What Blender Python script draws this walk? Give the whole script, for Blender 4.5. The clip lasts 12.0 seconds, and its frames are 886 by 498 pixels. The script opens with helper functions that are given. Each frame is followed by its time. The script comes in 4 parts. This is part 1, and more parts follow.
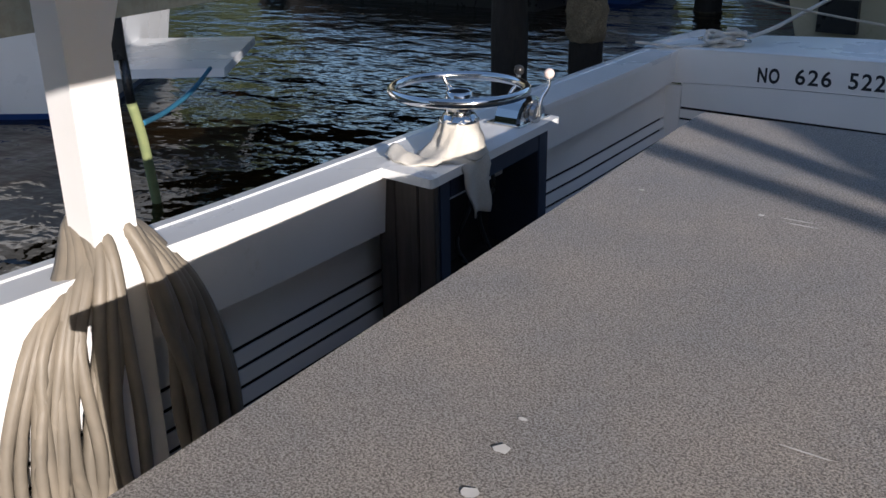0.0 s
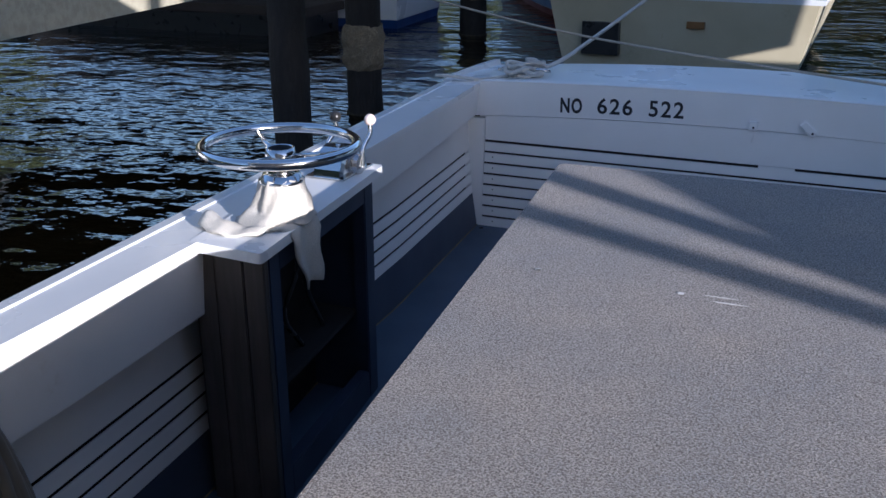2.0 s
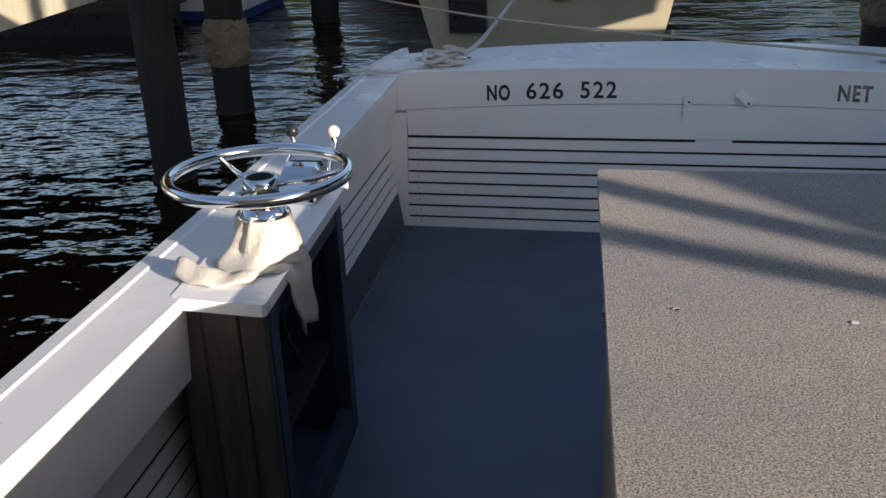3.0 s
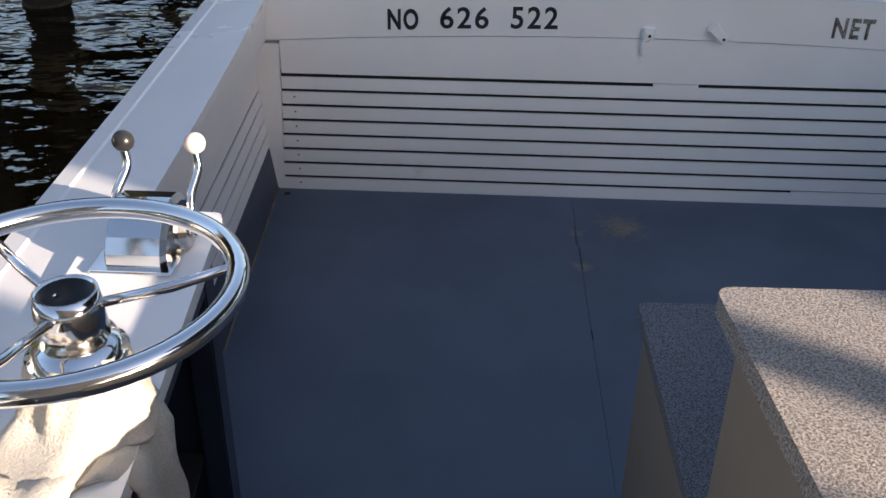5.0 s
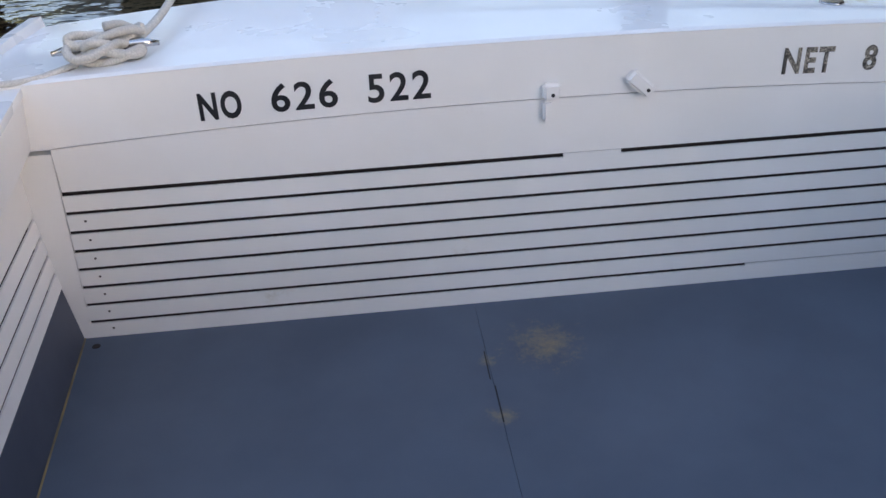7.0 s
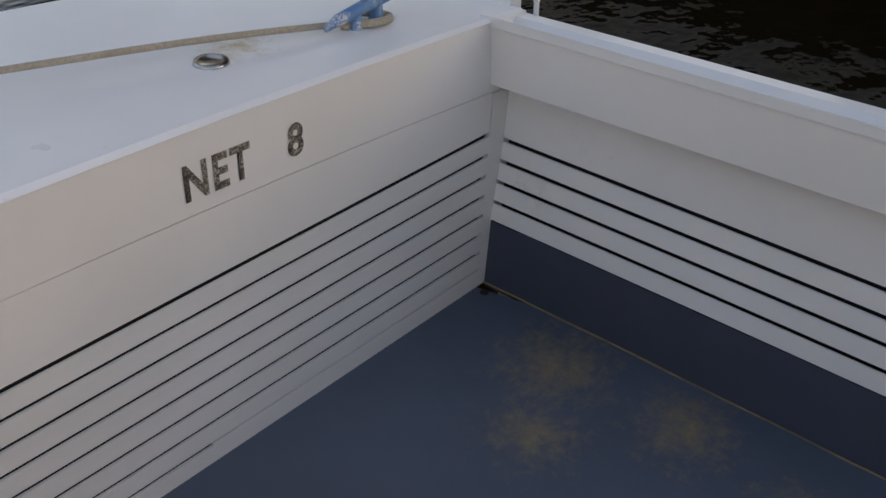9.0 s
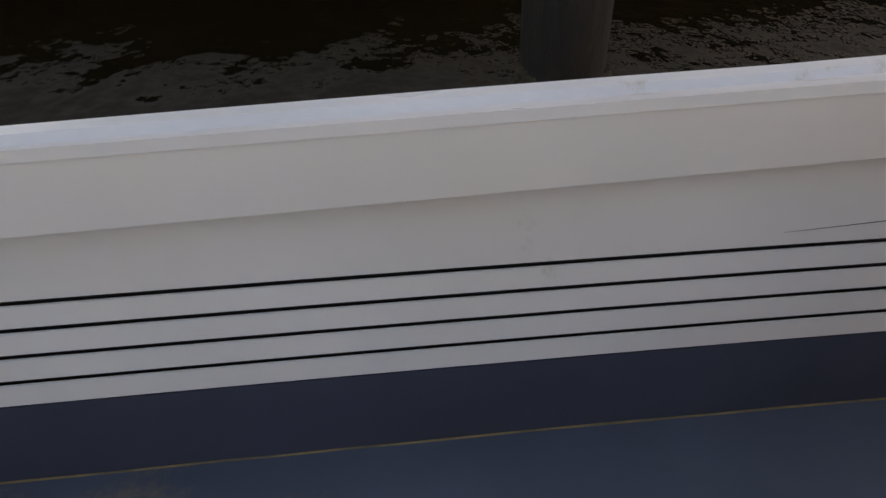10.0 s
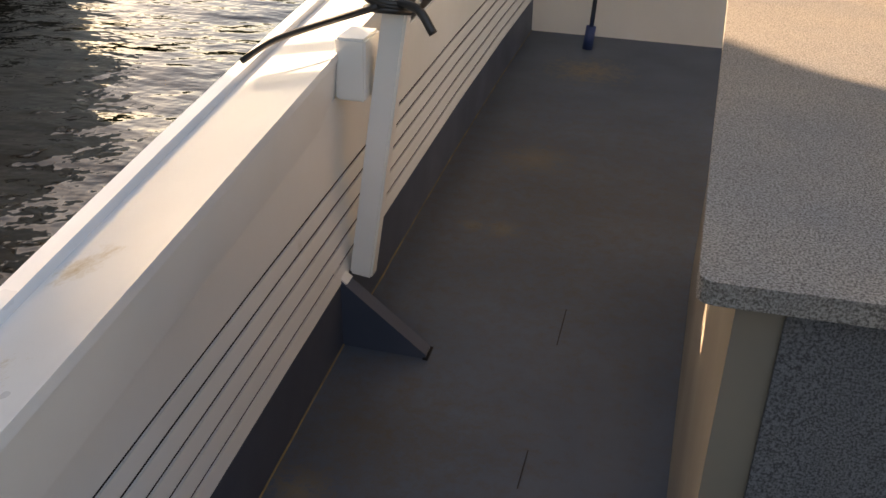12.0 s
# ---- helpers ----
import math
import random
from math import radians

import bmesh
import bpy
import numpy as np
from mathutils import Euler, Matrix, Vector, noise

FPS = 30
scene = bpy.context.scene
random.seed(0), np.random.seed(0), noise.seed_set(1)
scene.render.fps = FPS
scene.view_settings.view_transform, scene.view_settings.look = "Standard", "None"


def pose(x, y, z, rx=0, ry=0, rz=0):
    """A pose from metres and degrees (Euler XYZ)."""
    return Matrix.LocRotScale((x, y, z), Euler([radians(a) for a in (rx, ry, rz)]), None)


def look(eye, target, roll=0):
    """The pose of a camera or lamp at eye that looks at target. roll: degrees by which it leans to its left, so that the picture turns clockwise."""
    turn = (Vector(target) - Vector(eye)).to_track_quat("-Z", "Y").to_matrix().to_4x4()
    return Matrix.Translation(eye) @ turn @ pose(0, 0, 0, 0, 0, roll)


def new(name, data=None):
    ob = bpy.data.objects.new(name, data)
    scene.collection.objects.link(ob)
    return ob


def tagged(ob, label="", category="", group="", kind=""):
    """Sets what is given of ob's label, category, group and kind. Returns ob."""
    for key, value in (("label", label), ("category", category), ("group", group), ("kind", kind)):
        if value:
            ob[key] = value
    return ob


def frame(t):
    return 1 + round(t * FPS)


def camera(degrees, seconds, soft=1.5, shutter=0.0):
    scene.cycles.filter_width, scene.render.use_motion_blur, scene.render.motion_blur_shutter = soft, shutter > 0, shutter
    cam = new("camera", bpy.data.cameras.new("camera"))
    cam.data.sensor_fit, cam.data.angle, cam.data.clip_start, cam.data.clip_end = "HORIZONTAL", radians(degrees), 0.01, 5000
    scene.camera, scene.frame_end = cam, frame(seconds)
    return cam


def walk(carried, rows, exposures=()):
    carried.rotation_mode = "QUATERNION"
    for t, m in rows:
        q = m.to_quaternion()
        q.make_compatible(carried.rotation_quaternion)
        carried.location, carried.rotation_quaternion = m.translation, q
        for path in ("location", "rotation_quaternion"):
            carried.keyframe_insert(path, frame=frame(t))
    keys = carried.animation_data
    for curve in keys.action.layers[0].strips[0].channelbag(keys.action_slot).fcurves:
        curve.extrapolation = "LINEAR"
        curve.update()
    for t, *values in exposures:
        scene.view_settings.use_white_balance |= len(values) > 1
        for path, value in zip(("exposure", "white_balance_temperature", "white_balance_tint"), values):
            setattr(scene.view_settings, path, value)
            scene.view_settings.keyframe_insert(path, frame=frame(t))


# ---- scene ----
cam = camera(50.0, 12.0)
PATH = [
    (0, (1.918, -4.568, 1.592), (0.806, -3.079, 0.853), -0.9),
    (0.5, (1.91, -4.57, 1.61), (0.809, -3.048, 0.922), -0.8),
    (1, (1.854, -4.527, 1.611), (0.808, -2.971, 0.915), -1.5),
    (1.5, (1.737, -4.374, 1.62), (0.928, -2.676, 0.94), -1.5),
    (1.7, (1.694, -4.341, 1.603), (0.944, -2.62, 0.915), -0.4),
    (2, (1.593, -4.371, 1.607), (0.886, -2.637, 0.905), -0.1),
    (2.5, (1.292, -4.341, 1.622), (0.683, -2.573, 0.912), -3.0),
    (3, (1.124, -4.206, 1.615), (0.72, -2.394, 0.869), -2.4),
    (3.5, (0.98, -4.015, 1.618), (0.747, -2.196, 0.819), -1.8),
    (3.7, (0.881, -3.911, 1.6), (0.739, -2.093, 0.777), 0.4),
    (5.3, (0.758, -3.076, 1.573), (0.702, -1.345, 0.572), 0.2),
    (5.5, (0.796, -3.0, 1.537), (0.756, -1.264, 0.544), -0.7),
    (6, (0.696, -2.723, 1.57), (0.769, -0.995, 0.566), -1.5),
    (6.5, (0.75, -2.544, 1.481), (0.838, -0.813, 0.485), -3.0),
    (7, (0.822, -2.291, 1.494), (0.969, -0.558, 0.507), -2.5),
    (7.2, (0.828, -2.2, 1.473), (0.994, -0.456, 0.509), -1.6),
    (8.8, (1.18, -1.301, 1.528), (2.135, 0.066, 0.424), -0.5),
    (9, (1.223, -1.225, 1.509), (2.427, -0.139, 0.338), 1.5),
    (9.2, (1.265, -1.123, 1.493), (2.717, -0.373, 0.34), 2.5),
    (9.5, (1.332, -1.076, 1.513), (2.922, -0.709, 0.356), 1.4),
    (9.8, (1.404, -1.106, 1.503), (3.016, -1.029, 0.322), 1.8),
    (10.1, (1.515, -1.116, 1.445), (3.13, -1.381, 0.295), 0.4),
    (10.3, (1.606, -1.032, 1.454), (3.171, -1.483, 0.293), -2.2),
    (10.5, (1.658, -1.089, 1.469), (3.14, -1.747, 0.297), -0.8),
    (10.8, (1.742, -1.148, 1.481), (2.973, -2.202, 0.308), 3.5),
    (11, (1.825, -1.163, 1.49), (2.831, -2.453, 0.34), 4.6),
    (11.5, (2.03, -1.177, 1.51), (2.673, -2.76, 0.47), 4.2),
    (12, (2.169, -1.333, 1.494), (2.584, -3.053, 0.562), 1.9),
]
EXPOSURE = [(0, 0.6, 5600, 15), (1, 0.68, 5450, 16), (1.5, 0.8, 5250, 19), (2, 0.88, 5100, 18), (2.5, 0.93, 5700, 16), (3.5, 1.1, 6500, 17), (5.5, 1.85, 6800, 20), (6, 2.15, 6900, 20), (7, 2.45, 7000, 22), (9, 1.9, 8900, 25), (10.1, 2.1, 9600, 26), (11, 2.1, 9100, 24), (12, 2.0, 9000, 22)]
walk(cam, [(t, look(eye, target, roll)) for t, eye, target, roll in PATH], EXPOSURE)

# ---------------------------------------------------------------- light
SUN_AZ, SUN_EL = (0.85, -0.527), radians(13.5)
world = bpy.data.worlds.new("world")
scene.world = world
world.use_nodes = True
_wn = world.node_tree.nodes
sky = _wn.new("ShaderNodeTexSky")
sky.sky_type, sky.sun_disc = "NISHITA", False
sky.sun_elevation = SUN_EL
sky.sun_rotation = math.atan2(SUN_AZ[0], SUN_AZ[1])
_wn["Background"].inputs["Strength"].default_value = 0.12
world.node_tree.links.new(sky.outputs[0], _wn["Background"].inputs["Color"])
sun_data = bpy.data.lights.new("sun", "SUN")
sun_data.energy, sun_data.angle, sun_data.color = 5.0, radians(0.3), (1.0, 0.86, 0.68)
sun = new("sun", sun_data)
sun.matrix_world = look((40 * SUN_AZ[0], 40 * SUN_AZ[1], 40 * math.tan(SUN_EL)), (0, 0, 0))


# ---------------------------------------------------------------- materials
def _mix(nt, fac, a, b):
    m = nt.nodes.new("ShaderNodeMix")
    m.data_type = "RGBA"
    nt.links.new(fac, m.inputs[0])
    for sock, v in ((m.inputs[6], a), (m.inputs[7], b)):
        if isinstance(v, tuple):
            sock.default_value = (*v, 1)
        else:
            nt.links.new(v, sock)
    return m.outputs[2]


def _noise(nt, scale, detail=4, rough=0.55, stretch=None):
    co = nt.nodes.new("ShaderNodeNewGeometry").outputs["Position"]
    if stretch:
        mp = nt.nodes.new("ShaderNodeMapping")
        mp.inputs["Scale"].default_value = stretch
        nt.links.new(co, mp.inputs[0])
        co = mp.outputs[0]
    n = nt.nodes.new("ShaderNodeTexNoise")
    n.inputs["Scale"].default_value, n.inputs["Detail"].default_value, n.inputs["Roughness"].default_value = scale, detail, rough
    nt.links.new(co, n.inputs["Vector"])
    return n.outputs["Fac"]


def _ramp(nt, fac, lo, hi):
    r = nt.nodes.new("ShaderNodeMapRange")
    r.inputs["From Min"].default_value, r.inputs["From Max"].default_value = lo, hi
    nt.links.new(fac, r.inputs["Value"])
    return r.outputs["Result"]


def material(name, base, second, rough=0.5, grain=40.0, blotch=2.5, bump=0.15, bump_dist=0.002, metal=0.0,
             stain=None, stain_range=(0.62, 0.72), stain_scale=3.0, stretch=None, fine=0.0, rough_var=0.12, coat=0.0):
    m = bpy.data.materials.new(name)
    m.use_nodes = True
    nt = m.node_tree
    b = nt.nodes["Principled BSDF"]
    big, small = _noise(nt, blotch, 5), _noise(nt, grain, 6, 0.65, stretch)
    c = _mix(nt, _ramp(nt, big, 0.35, 0.68), base, second)
    if fine:
        c = _mix(nt, _ramp(nt, small, 0.42, 0.60), c, tuple(v * (1 - fine) for v in base))
    if stain:
        s = nt.nodes.new("ShaderNodeMath")
        s.operation = "MULTIPLY"
        nt.links.new(_ramp(nt, _noise(nt, stain_scale, 8, 0.7), *stain_range), s.inputs[0])
        nt.links.new(_ramp(nt, _noise(nt, stain_scale * 14, 4, 0.7), 0.42, 0.6), s.inputs[1])
        c = _mix(nt, s.outputs[0], c, stain)
    nt.links.new(c, b.inputs["Base Color"])
    rr = nt.nodes.new("ShaderNodeMapRange")
    rr.inputs["To Min"].default_value, rr.inputs["To Max"].default_value = max(0.02, rough - rough_var), min(1, rough + rough_var)
    nt.links.new(big, rr.inputs["Value"])
    nt.links.new(rr.outputs[0], b.inputs["Roughness"])
    b.inputs["Metallic"].default_value = metal
    b.inputs["Coat Weight"].default_value = coat
    if bump:
        bp = nt.nodes.new("ShaderNodeBump")
        bp.inputs["Strength"].default_value, bp.inputs["Distance"].default_value = bump, bump_dist
        nt.links.new(small, bp.inputs["Height"])
        nt.links.new(bp.outputs[0], b.inputs["Normal"])
    return m


WHITE = material("white_paint", (0.84, 0.825, 0.80), (0.78, 0.765, 0.73), 0.38, 60, 2.0, 0.06, 0.001, stain=(0.55, 0.50, 0.40), stain_range=(0.64, 0.8), coat=0.1)
DECK_WHITE = material("white_deck_paint", (0.83, 0.83, 0.82), (0.76, 0.76, 0.75), 0.30, 90, 1.7, 0.08, 0.001, stain=(0.50, 0.43, 0.30), stain_range=(0.66, 0.82), coat=0.15)
def blobs(m, spots, colour, height=0.0, gain=0.29):
    """Worn patches of bare wood at given places on the deck."""
    nt = m.node_tree
    b = nt.nodes["Principled BSDF"]
    geo = nt.nodes.new("ShaderNodeNewGeometry").outputs["Position"]
    total = None
    for x, y, r in spots:
        dn = nt.nodes.new("ShaderNodeVectorMath")
        dn.operation = "DISTANCE"
        dn.inputs[1].default_value = (x, y, height)
        nt.links.new(geo, dn.inputs[0])
        f = _ramp(nt, dn.outputs["Value"], r, 0.0)
        if total is None:
            total = f
        else:
            mx = nt.nodes.new("ShaderNodeMath")
            mx.operation = "MAXIMUM"
            nt.links.new(total, mx.inputs[0])
            nt.links.new(f, mx.inputs[1])
            total = mx.outputs[0]
    worn = _noise(nt, 20, 12, 0.85)
    ad = nt.nodes.new("ShaderNodeMath")
    ad.operation = "MULTIPLY_ADD"
    ad.inputs[1].default_value = gain
    nt.links.new(total, ad.inputs[0])
    nt.links.new(worn, ad.inputs[2])
    mask = _ramp(nt, ad.outputs[0], 0.62, 0.86)
    old = b.inputs["Base Color"].links[0].from_socket
    nt.links.new(_mix(nt, mask, old, colour), b.inputs["Base Color"])


SLATE = material("slate_deck_paint", (0.076, 0.103, 0.143), (0.060, 0.082, 0.116), 0.55, 130, 2.2, 0.2, 0.0015, stain=(0.2, 0.17, 0.12), stain_range=(0.72, 0.85), stain_scale=1.6)
blobs(SLATE, [(1.26, -0.22, 0.17), (1.09, -0.28, 0.05), (1.10, -0.5, 0.06), (2.62, -0.33, 0.26), (2.42, -0.42, 0.2), (2.66, -0.65, 0.22), (2.58, -0.95, 0.2), (2.85, -2.85, 0.16), (2.43, -2.62, 0.2), (2.67, -4.98, 0.3), (2.67, -4.30, 0.14), (2.78, -4.3, 0.1), (2.6, -6.3, 0.4)], (0.24, 0.185, 0.11))
blobs(SLATE, [(2.5, -4.6, 2.6), (2.75, -3.1, 0.9)], (0.080, 0.066, 0.050), gain=0.26)
blobs(DECK_WHITE, [(3.0, -1.95, 0.10), (3.02, -2.15, 0.12), (3.05, -2.5, 0.10), (2.97, -1.6, 0.07), (2.2, 0.2, 0.12)], (0.50, 0.38, 0.20), 0.745, 0.30)
KICK = material("slate_kick_paint", (0.06, 0.072, 0.105), (0.05, 0.06, 0.088), 0.5, 60, 3, 0.1, 0.001, stain=(0.2, 0.16, 0.11), stain_range=(0.68, 0.8))
NAVY = material("navy_frame_paint", (0.035, 0.045, 0.075), (0.025, 0.03, 0.05), 0.5, 50, 4, 0.15, 0.001)
# near-black: shade of recesses put into colour, also knots, cracks and rot
DARK = material("recess_shade_and_rot", (0.012, 0.009, 0.008), (0.02, 0.013, 0.01), 0.8, 30, 6, 0.2, 0.002)
CARPET = material("grey_marine_carpet", (0.50, 0.45, 0.40), (0.38, 0.375, 0.375), 0.95, 350, 3.5, 1.0, 0.004, fine=0.72, rough_var=0.04)
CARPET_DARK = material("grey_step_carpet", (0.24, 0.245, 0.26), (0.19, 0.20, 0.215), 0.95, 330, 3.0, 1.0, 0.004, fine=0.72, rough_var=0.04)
TAN = material("tan_painted_plywood", (0.25, 0.21, 0.165), (0.21, 0.18, 0.145), 0.6, 40, 3, 0.15, 0.001, stretch=(1, 1, 0.15))
# weathered brown wood, darkened further to carry the end boards' shade
GREYWOOD = material("weathered_brown_board_shaded", (0.10, 0.085, 0.075), (0.06, 0.052, 0.047), 0.75, 45, 5, 0.4, 0.002, stretch=(1, 1, 0.08), fine=0.4)
CHROME = material("chrome", (0.82, 0.81, 0.79), (0.75, 0.74, 0.72), 0.1, 30, 8, 0.02, 0.0005, metal=1.0, rough_var=0.05)
DULLCHROME = material("worn_chrome", (0.55, 0.54, 0.53), (0.42, 0.41, 0.40), 0.22, 60, 14, 0.08, 0.0007, metal=1.0, rough_var=0.08)
BLACK = material("black_plastic", (0.02, 0.02, 0.02), (0.03, 0.028, 0.026), 0.3, 50, 8, 0.05, 0.0005)
LETTER = material("black_letter_paint", (0.012, 0.012, 0.014), (0.02, 0.02, 0.022), 0.5, 80, 20, 0.1, 0.0005)
WORN_LETTER = material("worn_black_letter_paint", (0.015, 0.014, 0.013), (0.05, 0.045, 0.04), 0.55, 80, 20, 0.1, 0.0005, stain=(0.55, 0.48, 0.38), stain_range=(0.42, 0.56), stain_scale=18)
KNOB_WHITE = material("pinkish_white_plastic", (0.78, 0.62, 0.55), (0.72, 0.58, 0.5), 0.3, 40, 10, 0.03, 0.0005)
CLOTH = material("dirty_white_towel", (0.74, 0.70, 0.62), (0.62, 0.57, 0.48), 0.95, 260, 12, 1.0, 0.004, fine=0.2, rough_var=0.03)
ROPE = material("beige_rope", (0.50, 0.43, 0.33), (0.40, 0.34, 0.26), 0.9, 190, 9, 0.9, 0.004, fine=0.3, rough_var=0.04)
ROPE_WHITE = material("white_braided_rope", (0.66, 0.63, 0.57), (0.55, 0.52, 0.46), 0.85, 240, 10, 0.8, 0.003, fine=0.3)
HOSE = material("old_rubber_hose", (0.24, 0.205, 0.155), (0.15, 0.13, 0.10), 0.55, 70, 6, 0.15, 0.001)
PILE = material("wet_dark_pile", (0.022, 0.017, 0.013), (0.012, 0.010, 0.008), 0.75, 22, 3, 0.9, 0.02, stretch=(1, 1, 0.3), fine=0.5)
BARNACLE = material("barnacle_crust", (0.30, 0.24, 0.15), (0.17, 0.13, 0.08), 0.9, 70, 9, 1.0, 0.012, fine=0.5)
WET_CRUST = material("wet_barnacle_crust", (0.03, 0.024, 0.015), (0.10, 0.08, 0.04), 0.85, 60, 16, 1.0, 0.012, fine=0.6)
YELLOW_HULL = material("cream_gelcoat", (0.52, 0.47, 0.33), (0.44, 0.39, 0.26), 0.3, 30, 1.2, 0.05, 0.001, stain=(0.3, 0.26, 0.15), stain_range=(0.55, 0.8), stain_scale=1.6)
BOAT_WHITE = material("white_gelcoat", (0.72, 0.74, 0.76), (0.66, 0.68, 0.70), 0.28, 30, 1.0, 0.04, 0.001)
BOAT_GREEN = material("dark_green_antifouling", (0.012, 0.03, 0.02), (0.01, 0.02, 0.015), 0.6, 30, 2, 0.1, 0.002)
BLUE = material("blue_boot_stripe", (0.02, 0.06, 0.22), (0.02, 0.05, 0.17), 0.4, 30, 3, 0.05, 0.001)
CYAN = material("faded_cyan_rope", (0.03, 0.17, 0.28), (0.02, 0.13, 0.22), 0.8, 200, 8, 0.6, 0.003)
RED = material("red_bottom_paint", (0.35, 0.06, 0.035), (0.28, 0.05, 0.03), 0.55, 30, 3, 0.1, 0.001)
GLASS_DARK = material("dark_window", (0.01, 0.012, 0.015), (0.012, 0.014, 0.016), 0.08, 30, 2, 0.0)
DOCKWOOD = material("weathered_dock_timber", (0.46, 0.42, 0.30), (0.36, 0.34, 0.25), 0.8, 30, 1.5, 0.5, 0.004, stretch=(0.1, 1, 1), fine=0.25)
# dark copy of the dock timber, with shade put into its colour
DOCKWOOD_SHADED = material("shaded_dock_timber", (0.05, 0.04, 0.035), (0.035, 0.03, 0.026), 0.85, 30, 2, 0.4, 0.004)
BRASS = material("brass_edge_strip", (0.30, 0.20, 0.09), (0.22, 0.14, 0.07), 0.4, 60, 12, 0.1, 0.0007, metal=0.9)
BLUEGRIP = material("blue_foam_grip", (0.02, 0.05, 0.16), (0.02, 0.04, 0.13), 0.6, 120, 10, 0.3, 0.001)
SUN_BLOCKER = material("dark_sun_blocker", (0.03, 0.035, 0.045), (0.04, 0.045, 0.055), 0.85, 80, 2, 0.3, 0.002)
COPPER = material("bronze_outlet", (0.40, 0.22, 0.10), (0.3, 0.16, 0.07), 0.35, 40, 10, 0.1, 0.001, metal=0.9)
FENDER_GREEN = material("algae_stained_line", (0.30, 0.33, 0.14), (0.2, 0.24, 0.1), 0.85, 120, 8, 0.6, 0.003)
CLEAT_BLUE = material("blue_worn_cleat_paint", (0.06, 0.19, 0.38), (0.10, 0.24, 0.42), 0.45, 60, 18, 0.2, 0.001, stain=(0.6, 0.6, 0.58), stain_range=(0.5, 0.6), stain_scale=16)
SPOT = material("pale_dried_spot", (0.75, 0.73, 0.70), (0.6, 0.58, 0.55), 0.8, 90, 30, 0.3, 0.001)
CAULK = material("tan_caulk", (0.30, 0.21, 0.09), (0.12, 0.1, 0.07), 0.8, 40, 9, 0.3, 0.002)
FOLIAGE = material("far_foliage", (0.04, 0.06, 0.025), (0.06, 0.075, 0.03), 0.8, 3, 0.4, 0.0)


def water_material():
    m = bpy.data.materials.new("harbour_water")
    m.use_nodes = True
    nt = m.node_tree
    b = nt.nodes["Principled BSDF"]
    b.inputs["Base Color"].default_value = (0.013, 0.0075, 0.002, 1)
    b.inputs["Roughness"].default_value = 0.04
    b.inputs["IOR"].default_value = 1.33
    h = None
    for scale, k, st in ((0.75, 1.15, (1.0, 1.6, 1)), (2.3, 0.38, (1.0, 1.4, 1)), (7.0, 0.05, (1.0, 1.3, 1))):
        n = _noise(nt, scale, 3, 0.5, st)
        mu = nt.nodes.new("ShaderNodeMath")
        mu.operation = "MULTIPLY"
        mu.inputs[1].default_value = k
        nt.links.new(n, mu.inputs[0])
        if h is None:
            h = mu.outputs[0]
        else:
            ad = nt.nodes.new("ShaderNodeMath")
            nt.links.new(h, ad.inputs[0])
            nt.links.new(mu.outputs[0], ad.inputs[1])
            h = ad.outputs[0]
    bp = nt.nodes.new("ShaderNodeBump")
    bp.inputs["Strength"].default_value, bp.inputs["Distance"].default_value = 1.0, 0.085
    nt.links.new(h, bp.inputs["Height"])
    nt.links.new(bp.outputs[0], b.inputs["Normal"])
    return m


WATER = water_material()


# ---------------------------------------------------------------- mesh helpers
def link_mesh(name, bm, mat, smooth=False):
    bmesh.ops.recalc_face_normals(bm, faces=bm.faces)
    me = bpy.data.meshes.new(name)
    bm.to_mesh(me)
    bm.free()
    me.materials.append(mat)
    if smooth:
        for p in me.polygons:
            p.use_smooth = True
    return new(name, me)


def part(name, bm, mat, parent=None, label="", smooth=False):
    ob = link_mesh(name, bm, mat, smooth)
    if parent is not None:
        ob.parent = parent
    if label:
        ob["label"] = label
    return ob


def thing(name, label, category, loc=(0, 0, 0), group="", kind=""):
    e = new(name)
    e.location = loc
    e.empty_display_size = 0.1
    return tagged(e, label, category, group, kind)


def bevelled(bm, width, segments=2):
    if width:
        edges = [e for e in bm.edges if len(e.link_faces) == 2 and e.calc_face_angle(0) > 0.5]
        bmesh.ops.bevel(bm, geom=edges, offset=width, segments=segments, affect="EDGES", clamp_overlap=True)
    return bm


def block(x0, x1, y0, y1, z0, z1, bevel=0.004, seg=2):
    bm = bmesh.new()
    bmesh.ops.create_cube(bm, size=1)
    for v in bm.verts:
        v.co = Vector((x0 + (v.co.x + 0.5) * (x1 - x0), y0 + (v.co.y + 0.5) * (y1 - y0), z0 + (v.co.z + 0.5) * (z1 - z0)))
    return bevelled(bm, bevel, seg)


def prism(outline, z0, z1, bevel=0.004, seg=2):
    """An upright prism over a plan outline."""
    bm = bmesh.new()
    lo = [bm.verts.new((x, y, z0)) for x, y in outline]
    hi = [bm.verts.new((x, y, z1)) for x, y in outline]
    n = len(outline)
    bm.faces.new(lo[::-1])
    bm.faces.new(hi)
    for i in range(n):
        bm.faces.new((lo[i], lo[(i + 1) % n], hi[(i + 1) % n], hi[i]))
    return bevelled(bm, bevel, seg)


def loft(sections, bevel=0.0, seg=2):
    """A solid through closed sections of equal point count."""
    bm = bmesh.new()
    rows = [[bm.verts.new(p) for p in s] for s in sections]
    n = len(rows[0])
    for a, b in zip(rows, rows[1:]):
        for i in range(n):
            bm.faces.new((a[i], a[(i + 1) % n], b[(i + 1) % n], b[i]))
    bm.faces.new(rows[0][::-1])
    bm.faces.new(rows[-1])
    return bevelled(bm, bevel, seg)


